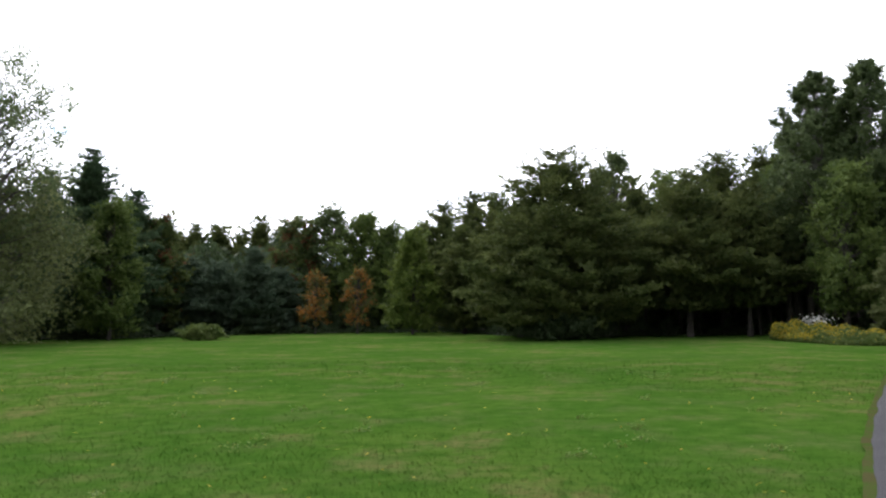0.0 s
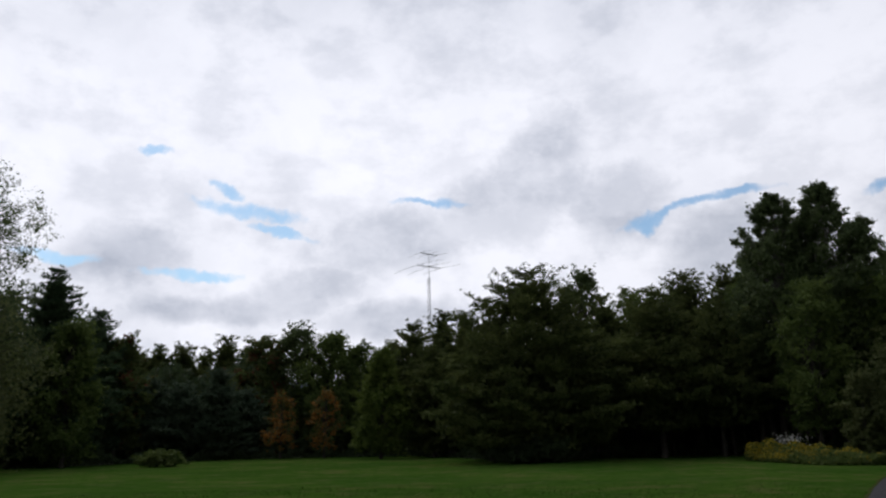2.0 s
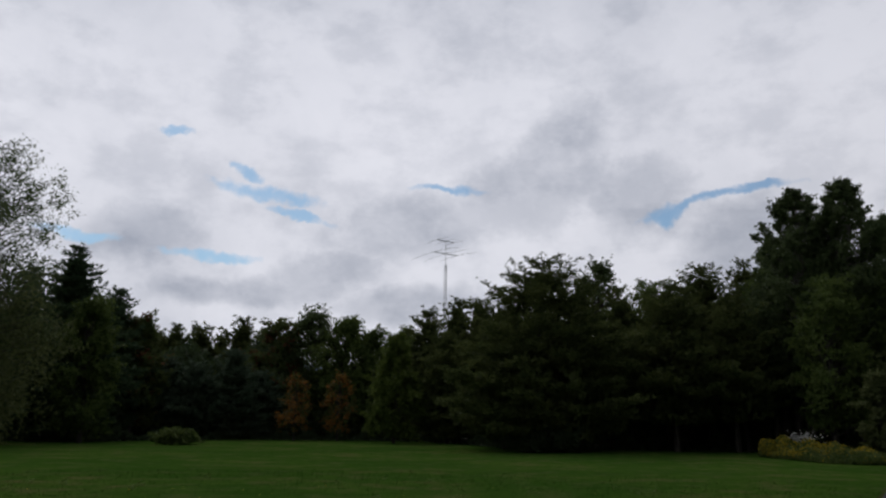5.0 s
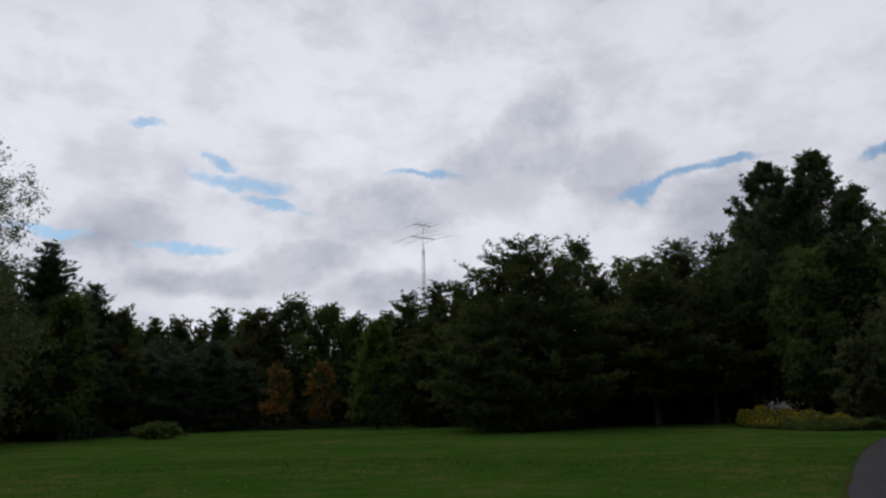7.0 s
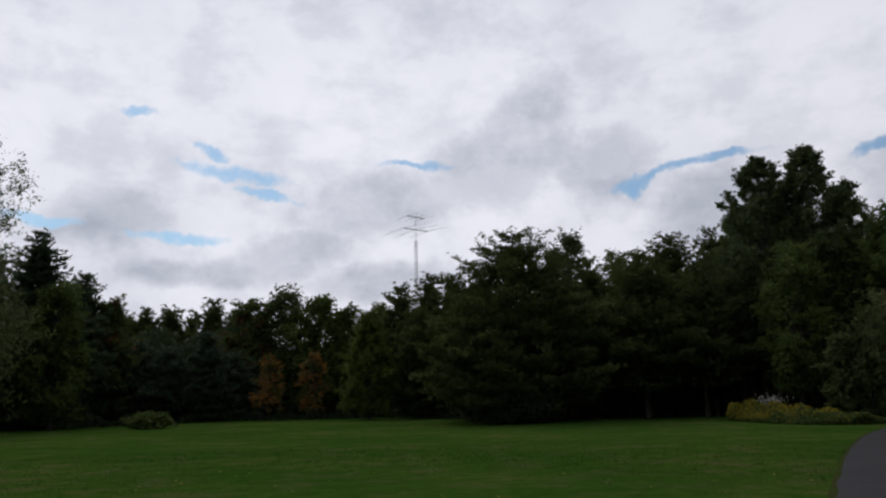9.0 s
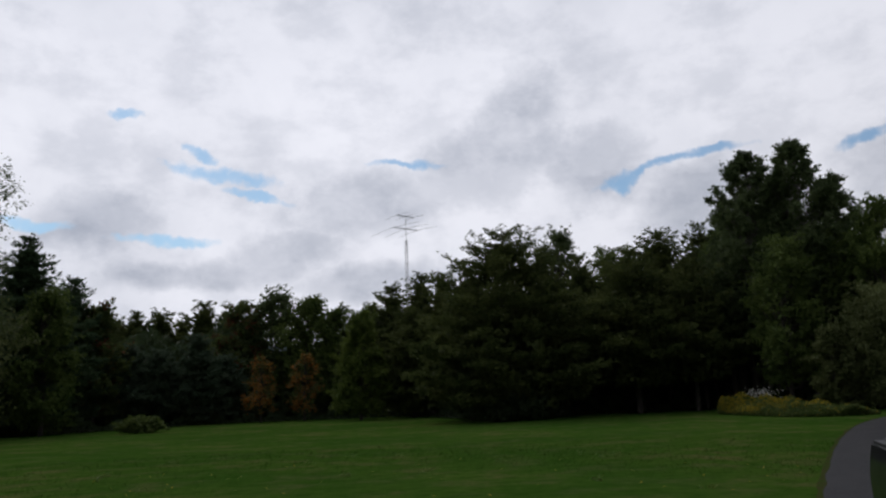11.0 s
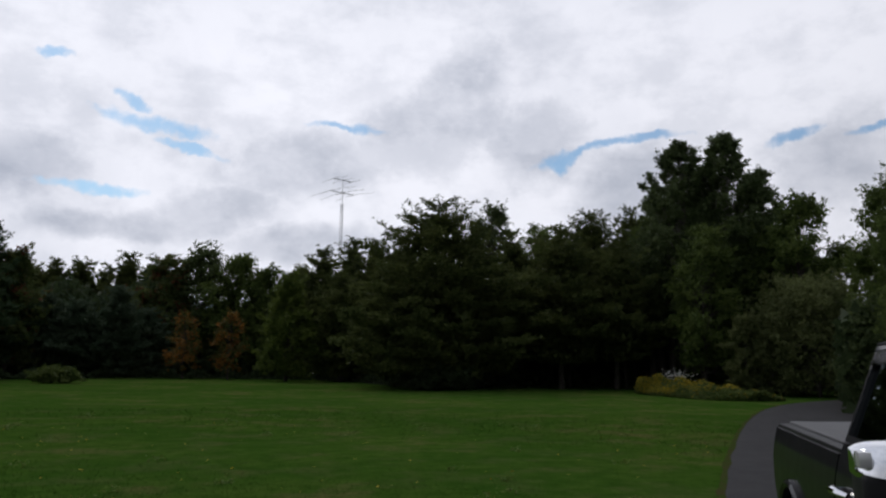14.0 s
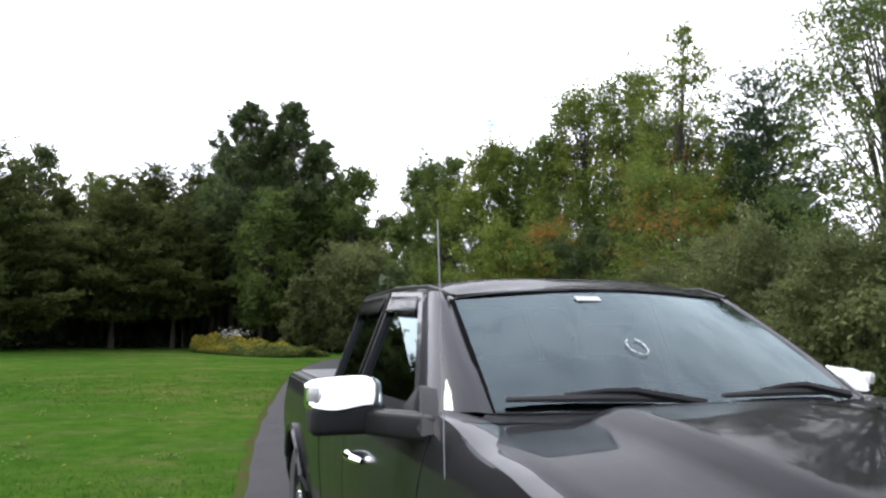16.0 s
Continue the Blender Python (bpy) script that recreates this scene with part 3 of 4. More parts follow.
conifer(22.0, 46, 8.4, 3.6, PINE, "white pine with drooping layered branches", whorls=8, arms=7, shape=0.75, low=0.2, ragged=0.4, dens=1.2)
conifer(23.2, 55, 12.2, 2.9, PINE, "tall pine at the wood's edge", whorls=15, arms=7, shape=0.55, low=0.15)
broadleaf(26.7, 48, 15.3, 5.6, LEAF_DULL, "very tall aspen with a narrow pointed crown", low=0.22, clumps=420, count=24000, cone=True, spread=0.075, bark=PALE_BARK, name="aspen_tree", upward=1.0)
broadleaf(29.5, 48, 15.6, 5.6, LEAF_DULL, "very tall aspen with a narrow pointed crown", low=0.22, clumps=420, count=24000, cone=True, spread=0.075, bark=PALE_BARK, name="aspen_tree", upward=1.0)
broadleaf(32.1, 49, 13.4, 2.6, LEAF_DULL, "slender aspen beside taller ones", low=0.3, clumps=110, count=6500, cone=True, bark=PALE_BARK, name="aspen_tree", spread=0.14, upward=1.0)
broadleaf(27.9, 43, 9.0, 2.2, LEAF, "fresh green maple in front of tall aspens", low=0.14, clumps=65, count=6500, pointed=0.2)
broadleaf(27.9, 50, 12.6, 2.7, LEAF_DULL, "dense green tree between two tall aspens", low=0.2, clumps=65, count=7500, pointed=0.4)
broadleaf(25.0, 50, 11.5, 2.2, LEAF, "green tree at the foot of tall aspens", low=0.3, clumps=60, count=6500, pointed=0.3)
broadleaf(31.2, 47, 9.5, 2.4, LEAF, "green tree beneath tall aspens", low=0.15, clumps=60, count=7000)
broadleaf(34.2, 45, 10.9, 1.9, LEAF, "green broadleaf tree at the end of the driveway", low=0.08, clumps=65, count=7500)
broadleaf(36.6, 46, 8.2, 2.2, LEAF, "dark green broadleaf tree beyond the driveway", low=0.05, clumps=60, count=6500)
# along the far side of the driveway
broadleaf(39.4, 35, 8.9, 1.8, LEAF, "green broadleaf tree along the driveway", low=0.05, clumps=75, count=8000, pointed=0.3, upward=0.9)
broadleaf(41.3, 31, 8.5, 1.8, LEAF, "green broadleaf tree along the driveway", low=0.05, clumps=75, count=8000, upward=0.8)
broadleaf(43.9, 28, 8.3, 1.8, LEAF_FRESH, "fresh green maple along the driveway", low=0.05, clumps=75, count=9000)
broadleaf(46.6, 28, 8.3, 1.8, LEAF, "green broadleaf tree along the driveway", low=0.05, clumps=75, count=9000)
broadleaf(49.2, 27, 8.3, 1.8, LEAF, "dull green broadleaf tree along the driveway", low=0.05, clumps=75, count=9000)
broadleaf(51.6, 26, 9.6, 2.0, LEAF_FRESH, "tall fresh green broadleaf tree along the driveway", low=0.05, clumps=85, count=10000)
broadleaf(54.6, 25, 9.9, 2.2, LEAF_FRESH, "bright green broadleaf tree along the driveway", low=0.05, clumps=90, count=11000, pointed=0.2)
broadleaf(58.3, 22, 10.2, 3.1, LEAF_FRESH, "slim young tree with a sparse open top", low=0.1, clumps=150, count=8000, cone=True, spread=0.13, upward=1.0)
broadleaf(56.6, 24, 8.2, 1.9, LEAF, "green broadleaf tree along the driveway", low=0.05, clumps=65, count=8000)
conifer(63.6, 23, 8.5, 2.3, SPRUCE, "dark green pine among broadleaf trees", whorls=15, arms=9, dens=2.0, shape=0.45, low=0.1, rise=1.2, tuft=0.007)
broadleaf(60.8, 26, 7.8, 2.3, LEAF, "green broadleaf tree behind a pine", low=0.05, clumps=65, count=8000)
broadleaf(71.0, 16, 8.2, 2.2, LEAF, "green maple with large leaves and open gaps", low=0.2, clumps=80, count=12500, spread=0.2, leaf=0.0050)
broadleaf(79.5, 17, 7.4, 2.4, LEAF, "green maple beyond the driveway", low=0.1, clumps=65, count=7000)
conifer(80.5, 21, 8.5, 2.6, SPRUCE, "dark green pine beyond the driveway", whorls=15, arms=7, shape=0.7)
broadleaf(57.6, 19, 5.4, 1.8, LEAF_YELLOW, "small maple with leaves turning yellow and orange", low=0.06, clumps=65, count=8500)
broadleaf(48.9, 22, 4.6, 1.4, LEAF_YELLOW, "shrubby tree with a few orange leaves", low=0.05, clumps=45, count=6000)
broadleaf(46.0, 23, 4.8, 1.6, LEAF_FRESH, "fresh green shrubby tree by the driveway", low=0.04, clumps=50, count=6500)
broadleaf(52.3, 21, 4.2, 1.5, LEAF_DULL, "green shrub by the driveway", low=0.04, clumps=45, count=6500)
for az, d, h, r in ((64.4, 14, 3.3, 1.4), (56.5, 16, 2.7, 1.1), (69.6, 12, 2.9, 1.2), (60.5, 15.5, 3.2, 1.2), (75.0, 12, 3.3, 1.5), (80, 12.5, 3.5, 1.6)):
    broadleaf(az, d, h, r, LEAF_OLIVE, "silvery olive-green shrub beside the driveway", low=0.03, clumps=70, count=8000, name="olive_shrub", category="shrub", full=0.5, leaf=0.0050, upward=0.8)
broadleaf(35.0, 42, 5.6, 3.0, LEAF_OLIVE, "rounded grey-green willow shrub beyond the driveway", low=0.02, clumps=80, count=12000, name="willow_shrub", category="shrub", full=0.45)
broadleaf(40.5, 33, 4.4, 2.2, LEAF_DULL, "dull green shrub beyond the driveway", low=0.02, clumps=70, count=9000, name="willow_shrub", category="shrub", full=0.45)
broadleaf(30.6, 40, 4.0, 1.0, LEAF_OLIVE, "slim grey-green shrub beyond the goldenrod", low=0.02, clumps=40, count=4500, name="willow_shrub", category="shrub", full=0.5)
broadleaf(-16.4, 44, 0.98, 1.05, WEED, "low rounded clump of weeds standing in the meadow", low=0.02, clumps=60, count=3500, name="weed_clump", category="weeds", full=0.4, spread=0.16, upward=0.3)
# added brush whose dark green paints the shade under the large pine
broadleaf(9.0, 46.5, 1.2, 2.2, LEAF_SHADE, "low brush coloured as the shade beneath a spreading pine", low=0.02, clumps=40, count=4000, name="shade_brush", category="shrub", full=0.4)


def goldenrod():
    """A bank of tall weeds with yellow plumes along the driveway, and one white-flowered clump."""
    thing = rooted("goldenrod_patch", 27.5, 48.0, "bank of yellow-flowering goldenrod and tall weeds", "goldenrod")
    thing.rotation_euler = (0, 0, 0)
    n = 26000
    v = rng.uniform(-1, 1, n)
    wide = (2.0 - 0.7 * v) * np.sqrt(np.clip(1 - np.abs(v) ** 5, 0, 1))
    u = rng.uniform(-1, 1, n)
    # the bank runs away from the viewpoint: v is 1 at its far end
    x, y = -0.2 - 0.9 * v + u * wide, 5.2 * v
    lumps = 0.78 + 0.13 * np.sin(x * 1.9 + y * 1.3) + 0.12 * np.sin(x * 4.3 - y * 2.1)
    top = (0.72 + 0.42 * np.clip(v + 0.25, -0.6, 1)) * (1 - 0.75 * u ** 4) * lumps * rng.uniform(0.8, 1.12, n)
    z = rng.uniform(0.02, 1.0, n) ** 0.7 * top
    raw_part("foliage", raw_mesh("foliage", *leaves(np.stack([x, y, z], 1), 0.15, 0.0), WEED), thing, kind="stuff")
    patchy = np.sin(x * 2.7 + y * 0.9) + np.sin(y * 2.3 - x * 1.1)
    lush = rng.uniform(0, 1, n) < np.clip(0.28 + 0.55 * v + 0.16 * patchy, 0.015, 0.8)
    tip = np.stack([x, y, top * rng.uniform(0.72, 1.08, n)], 1)[lush]
    raw_part("blossom", raw_mesh("blossom", *leaves(tip, 0.12, 0.3), GOLD), thing, "yellow flower plumes", kind="stuff")
    w = rng.normal(size=(220, 3)) * (0.45, 0.4, 0.15) + (0.7, 4.2, 1.08)
    raw_part("blossom", raw_mesh("blossom", *leaves(w, 0.11, 0.3), WHITE_FLOWER), thing, "white flower heads", kind="stuff")


goldenrod()


def woods():
    """The wood behind the first trees, too dense to count, coloured as deep shade."""
    pts = []
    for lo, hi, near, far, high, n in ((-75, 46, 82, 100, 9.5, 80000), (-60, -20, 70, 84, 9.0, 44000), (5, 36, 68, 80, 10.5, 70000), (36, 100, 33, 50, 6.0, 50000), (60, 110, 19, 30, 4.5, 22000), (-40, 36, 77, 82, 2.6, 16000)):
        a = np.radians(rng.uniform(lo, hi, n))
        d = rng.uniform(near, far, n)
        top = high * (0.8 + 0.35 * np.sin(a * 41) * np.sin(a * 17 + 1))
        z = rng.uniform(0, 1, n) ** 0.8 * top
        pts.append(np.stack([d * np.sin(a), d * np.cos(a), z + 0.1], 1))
    ob = new("far_woods", raw_mesh("far_woods", *small_leaves(np.concatenate(pts), 0.62, 0.2), LEAF_SHADE))
    tagged(ob, "dense woods behind the meadow's edge, leaves coloured as deep shade", "woods", kind="stuff")
    paths = []
    for _ in range(70):
        az, d = rng.uniform(11, 35), rng.uniform(60, 68)
        x, y = at(az, d)
        paths.append([((x, y, -0.1), 0.13), ((x + rng.normal() * 0.2, y, 3), 0.1), ((x + rng.normal() * 0.3, y, 5.5), 0.05)])
    tagged(new("far_trunks", raw_mesh("far_trunks", *tubes(paths, 6), BARK)), "slim bare trunks in the shade of the woods", "tree trunks", kind="stuff")


woods()


def wood_edge_weeds():
    """Low uncut growth where the mown grass meets the trees, coloured as dark shade."""
    n = 22000
    a = rng.uniform(-45, 34, n)
    r = np.interp(a, [-45, -28, -22, -13, -6, 2, 6, 10, 15, 21, 34], [62, 66, 64, 72, 73, 70, 56, 52, 58, 61, 57]) + rng.uniform(-0.4, 2.5, n)
    x, y = 0.03 + r * np.sin(np.radians(a)), 0.45 + r * np.cos(np.radians(a))
    # taller on the right, a dark fill for the shade under the pines
    z = rng.uniform(0.0, 0.8, n) * (0.6 + 0.4 * np.sin(a * 3.1)) * np.where(a > 11, 1.6, 1.0)
    tagged(new("edge_weeds", raw_mesh("edge_weeds", *leaves(np.stack([x, y, z + 0.05], 1), 0.2, 0.1), LEAF_SHADE)), "low weeds along the wood's edge, coloured as the shade under trees", "weeds", kind="stuff")


wood_edge_weeds()


def radio_mast():
    """A lattice mast with two beam aerials, rising behind the trees."""
    az, d, top = 1.95, 110.0, 27.3
    mast = tagged(new("radio_mast"), "slim steel lattice mast with two beam aerials", "radio mast")
    mast.location = (*at(az, d), 0)
    mast.rotation_euler = (0, 0, radians(35))
    w = 0.22
    legs = [(w * math.cos(a), w * math.sin(a)) for a in (0.5, 2.6, 4.7)]
    for x, y in legs:
        raw_part("leg", raw_mesh("leg", *tubes([[((x, y, 0), 0.03), ((x, y, top - 3.6), 0.03)]], 5), STEEL), mast)
    braces = []
    steps = 34
    for i in range(steps):
        z0, z1 = (top - 3.6) * i / steps, (top - 3.6) * (i + 1) / steps
        for j in range(3):
            a, b = legs[j], legs[(j + 1) % 3]
            braces.append([((*a, z0), 0.014), ((*b, z1), 0.014)])
            braces.append([((*a, z0), 0.014), ((*b, z0), 0.014)])
    raw_part("bracing", raw_mesh("bracing", *tubes(braces, 4), STEEL), mast)
    raw_part("pole", raw_mesh("pole", *tubes([[((0, 0, top - 4.6), 0.04), ((0, 0, top), 0.03)]], 6), STEEL), mast)
    for z, boom, spans in ((top - 0.15, 3.0, (6.0, 5.2, 4.6)), (top - 2.0, 4.2, (11.5, 10.5, 9.0))):
        arm = raw_part("boom", raw_mesh("boom", *tubes([[((-boom / 2, 0, z), 0.06), ((boom / 2, 0, z), 0.06)]], 6), STEEL), mast)
        for i, s in enumerate(spans):
            x = boom * (i / (len(spans) - 1) - 0.5)
            sag = 0.03 * s
            line = [((x, k * s / 2, z - sag * k * k + 0.03), 0.03 - 0.015 * abs(k)) for k in (-1, -0.5, 0, 0.5, 1)]
            raw_part("element", raw_mesh("element", *tubes([line], 5), STEEL), arm)


radio_mast()


def hill():
    """A low wooded hill far away, seen in a gap over the trees."""
    verts, faces = [], []
    for i in range(41):
        a = -40 + i * 2
        h = 62 + 14 * noise.noise(Vector((a * 0.08, 1, 0))) - 0.02 * (a + 16) ** 2
        for d, z in ((760, -5), (800, h * 0.7), (900, h), (1000, -5)):
            verts.append((*at(a, d), z))
    for i in range(40):
        for j in range(3):
            k = i * 4 + j
            faces.append((k, k + 4, k + 5, k + 1))
    tagged(new("backdrop", raw_mesh("backdrop", verts, faces, plain("hazy_hill", (0.06, 0.09, 0.12), 0.95, scale=0.05))), "low hazy blue-green wooded hill far away", "hill", kind="structure")


hill()

# ---------------------------------------------------------------- pickup truck
PAINT = plain("black_metallic_paint", (0.009, 0.0085, 0.0105), 0.4, 0.0, 0.55, grain=0.05, scale=60, sheen=0.05)
CHROME = plain("polished_chrome", (0.82, 0.83, 0.85), 0.07, 1.0, grain=0.02)
BLACK_PLASTIC = plain("black_plastic", (0.010, 0.010, 0.011), 0.5, 0.0, grain=0.1, scale=90, bump=0.08, sheen=0.22)
VINYL = plain("black_vinyl_cover", (0.035, 0.035, 0.038), 0.55, grain=0.1, scale=120, bump=0.12)
SMOKE = plain("smoked_acrylic", (0.008, 0.008, 0.009), 0.12, 0.0, 0.0, sheen=0.45)
RUBBER = plain("tyre_rubber", (0.02, 0.02, 0.021), 0.8, bump=0.2)
CABIN = plain("dark_grey_cabin_trim", (0.02, 0.021, 0.022), 0.8, bump=0.1, sheen=0.1)
ALLOY = plain("wheel_alloy", (0.5, 0.5, 0.52), 0.25, 1.0)
PAPER = plain("white_paper", (0.42, 0.44, 0.43), 0.7)
LAMP_GLASS = plain("lamp_lens", (0.5, 0.5, 0.5), 0.1, 0.3, 1.0)


def glass(name, tint, clear):
    """Tinted glazing: a tinted clear pane with a gloss that grows at grazing angles."""
    m, n = material(name)
    t = n.add("ShaderNodeBsdfTransparent")
    t.inputs[0].default_value = (*tint, 1)
    g = n.add("ShaderNodeBsdfGlossy")
    g.inputs["Roughness"].default_value = 0.015
    g.inputs[0].default_value = (0.80, 0.97, 1.0, 1)
    fr = n.add("ShaderNodeFresnel")
    fr.inputs["IOR"].default_value = clear
    mix = n.add("ShaderNodeMixShader")
    n.link(fr.outputs[0], mix.inputs[0])
    n.link(t.outputs[0], mix.inputs[1])
    n.link(g.outputs[0], mix.inputs[2])
    out = n.add("ShaderNodeOutputMaterial")
    n.link(mix.outputs[0], out.inputs[0])
    return m


SCREEN_GLASS = glass("windscreen_glass", (0.2, 0.25, 0.25), 1.64)
SIDE_GLASS = glass("tinted_side_glass", (0.03, 0.033, 0.033), 1.6)


def box(bm, x0, x1, y0, y1, z0, z1, bevel=0.0, seg=2, m=None):
    made = bmesh.ops.create_cube(bm, size=1, matrix=(m or Matrix()) @ Matrix.Translation(((x0 + x1) / 2, (y0 + y1) / 2, (z0 + z1) / 2)) @ Matrix.Diagonal((x1 - x0, y1 - y0, z1 - z0, 1)))
    if bevel:
        edges = {e for v in made["verts"] for e in v.link_edges}
        bmesh.ops.bevel(bm, geom=list(edges), offset=bevel, segments=seg, affect="EDGES", profile=0.6)
    return bm


def boxed(*args, **kw):
    return box(bmesh.new(), *args, **kw)


def loft(sections, close=True):
    """A skin over sections of equal length, its ends closed."""
    bm = bmesh.new()
    rings = [[bm.verts.new(p) for p in s] for s in sections]
    for a, b in zip(rings, rings[1:]):
        for i in range(len(a) - 1):
            bm.faces.new((a[i], a[i + 1], b[i + 1], b[i]))
    if close:
        for r in (rings[0], rings[-1]):
            bm.faces.new(r)
    return bm


def hexa(bottom, top):
    """A solid from four lower and four upper corners."""
    bm = bmesh.new()
    v = [bm.verts.new(p) for p in (*bottom, *top)]
    for f in ((0, 1, 2, 3), (4, 5, 6, 7), (0, 1, 5, 4), (1, 2, 6, 5), (2, 3, 7, 6), (3, 0, 4, 7)):
        bm.faces.new([v[i] for i in f])
    return bm


def tube_bm(path, sides=8):
    verts, faces = tubes([path], sides)
    bm = bmesh.new()
    vs = [bm.verts.new(v) for v in verts]
    for f in faces:
        bm.faces.new([vs[i] for i in f])
    bm.faces.new(vs[:sides])
    bm.faces.new(vs[-sides:])
    return bm


def side_x(z):
    return float(np.interp(z, [0.4, 0.6, 0.85, 1.0, 1.12, 1.22, 1.30, 1.38], [0.92, 0.965, 0.985, 0.985, 0.97, 0.945, 0.915, 0.90]))


AXLES = (0.40, 4.08)


def sill_z(y):
    low = 0.46 if y < 4.3 else 0.52
    for c in AXLES:
        if abs(y - c) < 0.475:
            low = max(low, 0.43 + math.sqrt(0.475 ** 2 - (y - c) ** 2))
    return low


def hood_z(x, y):
    base = float(np.interp(y, [-0.95, -0.8, -0.4, 0.1, 0.62], [1.02, 1.13, 1.22, 1.285, 1.325]))
    k = min(max((0.50 - abs(x)) / 0.09, 0), 1)
    return base + 0.04 * k * k * (3 - 2 * k) * min(max((0.62 - y) / 0.12, 0), 1) + 0.035 * (1 - (x / 0.9) ** 2) - 0.02


def flank(s, y0, y1, top, inner=0.16):
    """One side panel of the body between two stations; s is -1 or 1."""
    cuts = sorted({y0, y1, *[y for y in np.arange(y0, y1, 0.06)]})
    rings = []
    for y in cuts:
        zb, zt = sill_z(y), top(y)
        ring = [(s * (side_x(zt) - inner), y, zt - 0.02), (s * (side_x(zt) - 0.03), y, zt)]
        for k in range(11):
            z = zt - 0.015 - (zt - 0.015 - zb) * k / 10
            taper = 0.07 * max(0.0, (-0.45 - y) / 0.5) ** 2
            ring.append((s * (side_x(z) - taper), y, z))
        ring.append((s * (side_x(zb) - inner), y, zb + 0.01))
        rings.append(ring)
    return loft(rings)


def handle(s, y, z):
    bm = tube_bm([((s * 0.985, y - 0.11, z - 0.012), 0.014), ((s * 1.02, y - 0.08, z), 0.019), ((s * 1.028, y, z + 0.004), 0.021), ((s * 1.02, y + 0.08, z), 0.019), ((s * 0.985, y + 0.11, z - 0.012), 0.014)])
    return bm


def pane(corners, thick=0.006):
    a, b, c, d = [Vector(p) for p in corners]
    n = (b - a).cross(d - a).normalized() * thick
    return hexa((a, b, c, d), (a + n, b + n, c + n, d + n))


def frame_bm(corners, w, thick):
    """A window surround: a quad with its middle open, given thickness."""
    p = [Vector(c) for c in corners]
    mid = sum(p, Vector()) / 4
    n = (p[1] - p[0]).cross(p[3] - p[0]).normalized() * thick
    inner = []
    for i in range(4):
        u = (p[(i + 1) % 4] - p[i]).normalized()
        v = (p[i - 1] - p[i]).normalized()
        sin = max(u.cross(v).length, 0.2)
        inner.append(p[i] + (u + v) * (w / sin))
    bm = bmesh.new()
    o1, i1 = [bm.verts.new(q + n * 0.5) for q in p], [bm.verts.new(q + n * 0.5) for q in inner]
    o2, i2 = [bm.verts.new(q - n * 0.5) for q in p], [bm.verts.new(q - n * 0.5) for q in inner]
    for i in range(4):
        j = (i + 1) % 4
        for f in ((o1[i], o1[j], i1[j], i1[i]), (o2[i], o2[j], i2[j], i2[i]), (o1[i], o1[j], o2[j], o2[i]), (i1[i], i1[j], i2[j], i2[i])):
            bm.faces.new(f)
    return bm, inner


def wheel(truck, x, y):
    """Tyre with tread, alloy rim with five spokes and a hub cap."""
    z, s = 0.40, 1 if x > 0 else -1
    turn = Matrix.Translation((x, y, z)) @ Matrix.Rotation(radians(90), 4, "Y")
    bm = bmesh.new()
    prof = [(0.25, 0.115), (0.33, 0.135), (0.385, 0.12), (0.40, 0.09), (0.40, -0.09), (0.385, -0.12), (0.33, -0.135), (0.25, -0.115)]
    ring = [[bm.verts.new(turn @ Vector((r * math.cos(a), r * math.sin(a), w))) for r, w in prof] for a in [k * math.pi / 20 for k in range(40)]]
    for k in range(40):
        a, b = ring[k], ring[(k + 1) % 40]
        for i in range(len(prof)):
            j = (i + 1) % len(prof)
            bm.faces.new((a[i], a[j], b[j], b[i]))
    tyre = part("tyre", bm, RUBBER, truck)
    bm = bmesh.new()
    bmesh.ops.create_cone(bm, cap_ends=True, segments=32, radius1=0.262, radius2=0.25, depth=0.12, matrix=turn)
    part("rim", bm, BLACK_PLASTIC, tyre)
    for k in range(5):
        bm = bmesh.new()
        box(bm, -0.045, 0.045, 0.03, 0.25, 0.05, 0.10, 0.012, m=turn @ Matrix.Diagonal((1, 1, s, 1)) @ Matrix.Rotation(k * 2 * math.pi / 5, 4, "Z"))
        part("spoke", bm, ALLOY, tyre, "bright alloy spoke")
    bm = bmesh.new()
    bmesh.ops.create_cone(bm, cap_ends=True, segments=20, radius1=0.05, radius2=0.05, depth=0.23, matrix=turn)
    part("hub_cap", bm, CHROME, tyre)


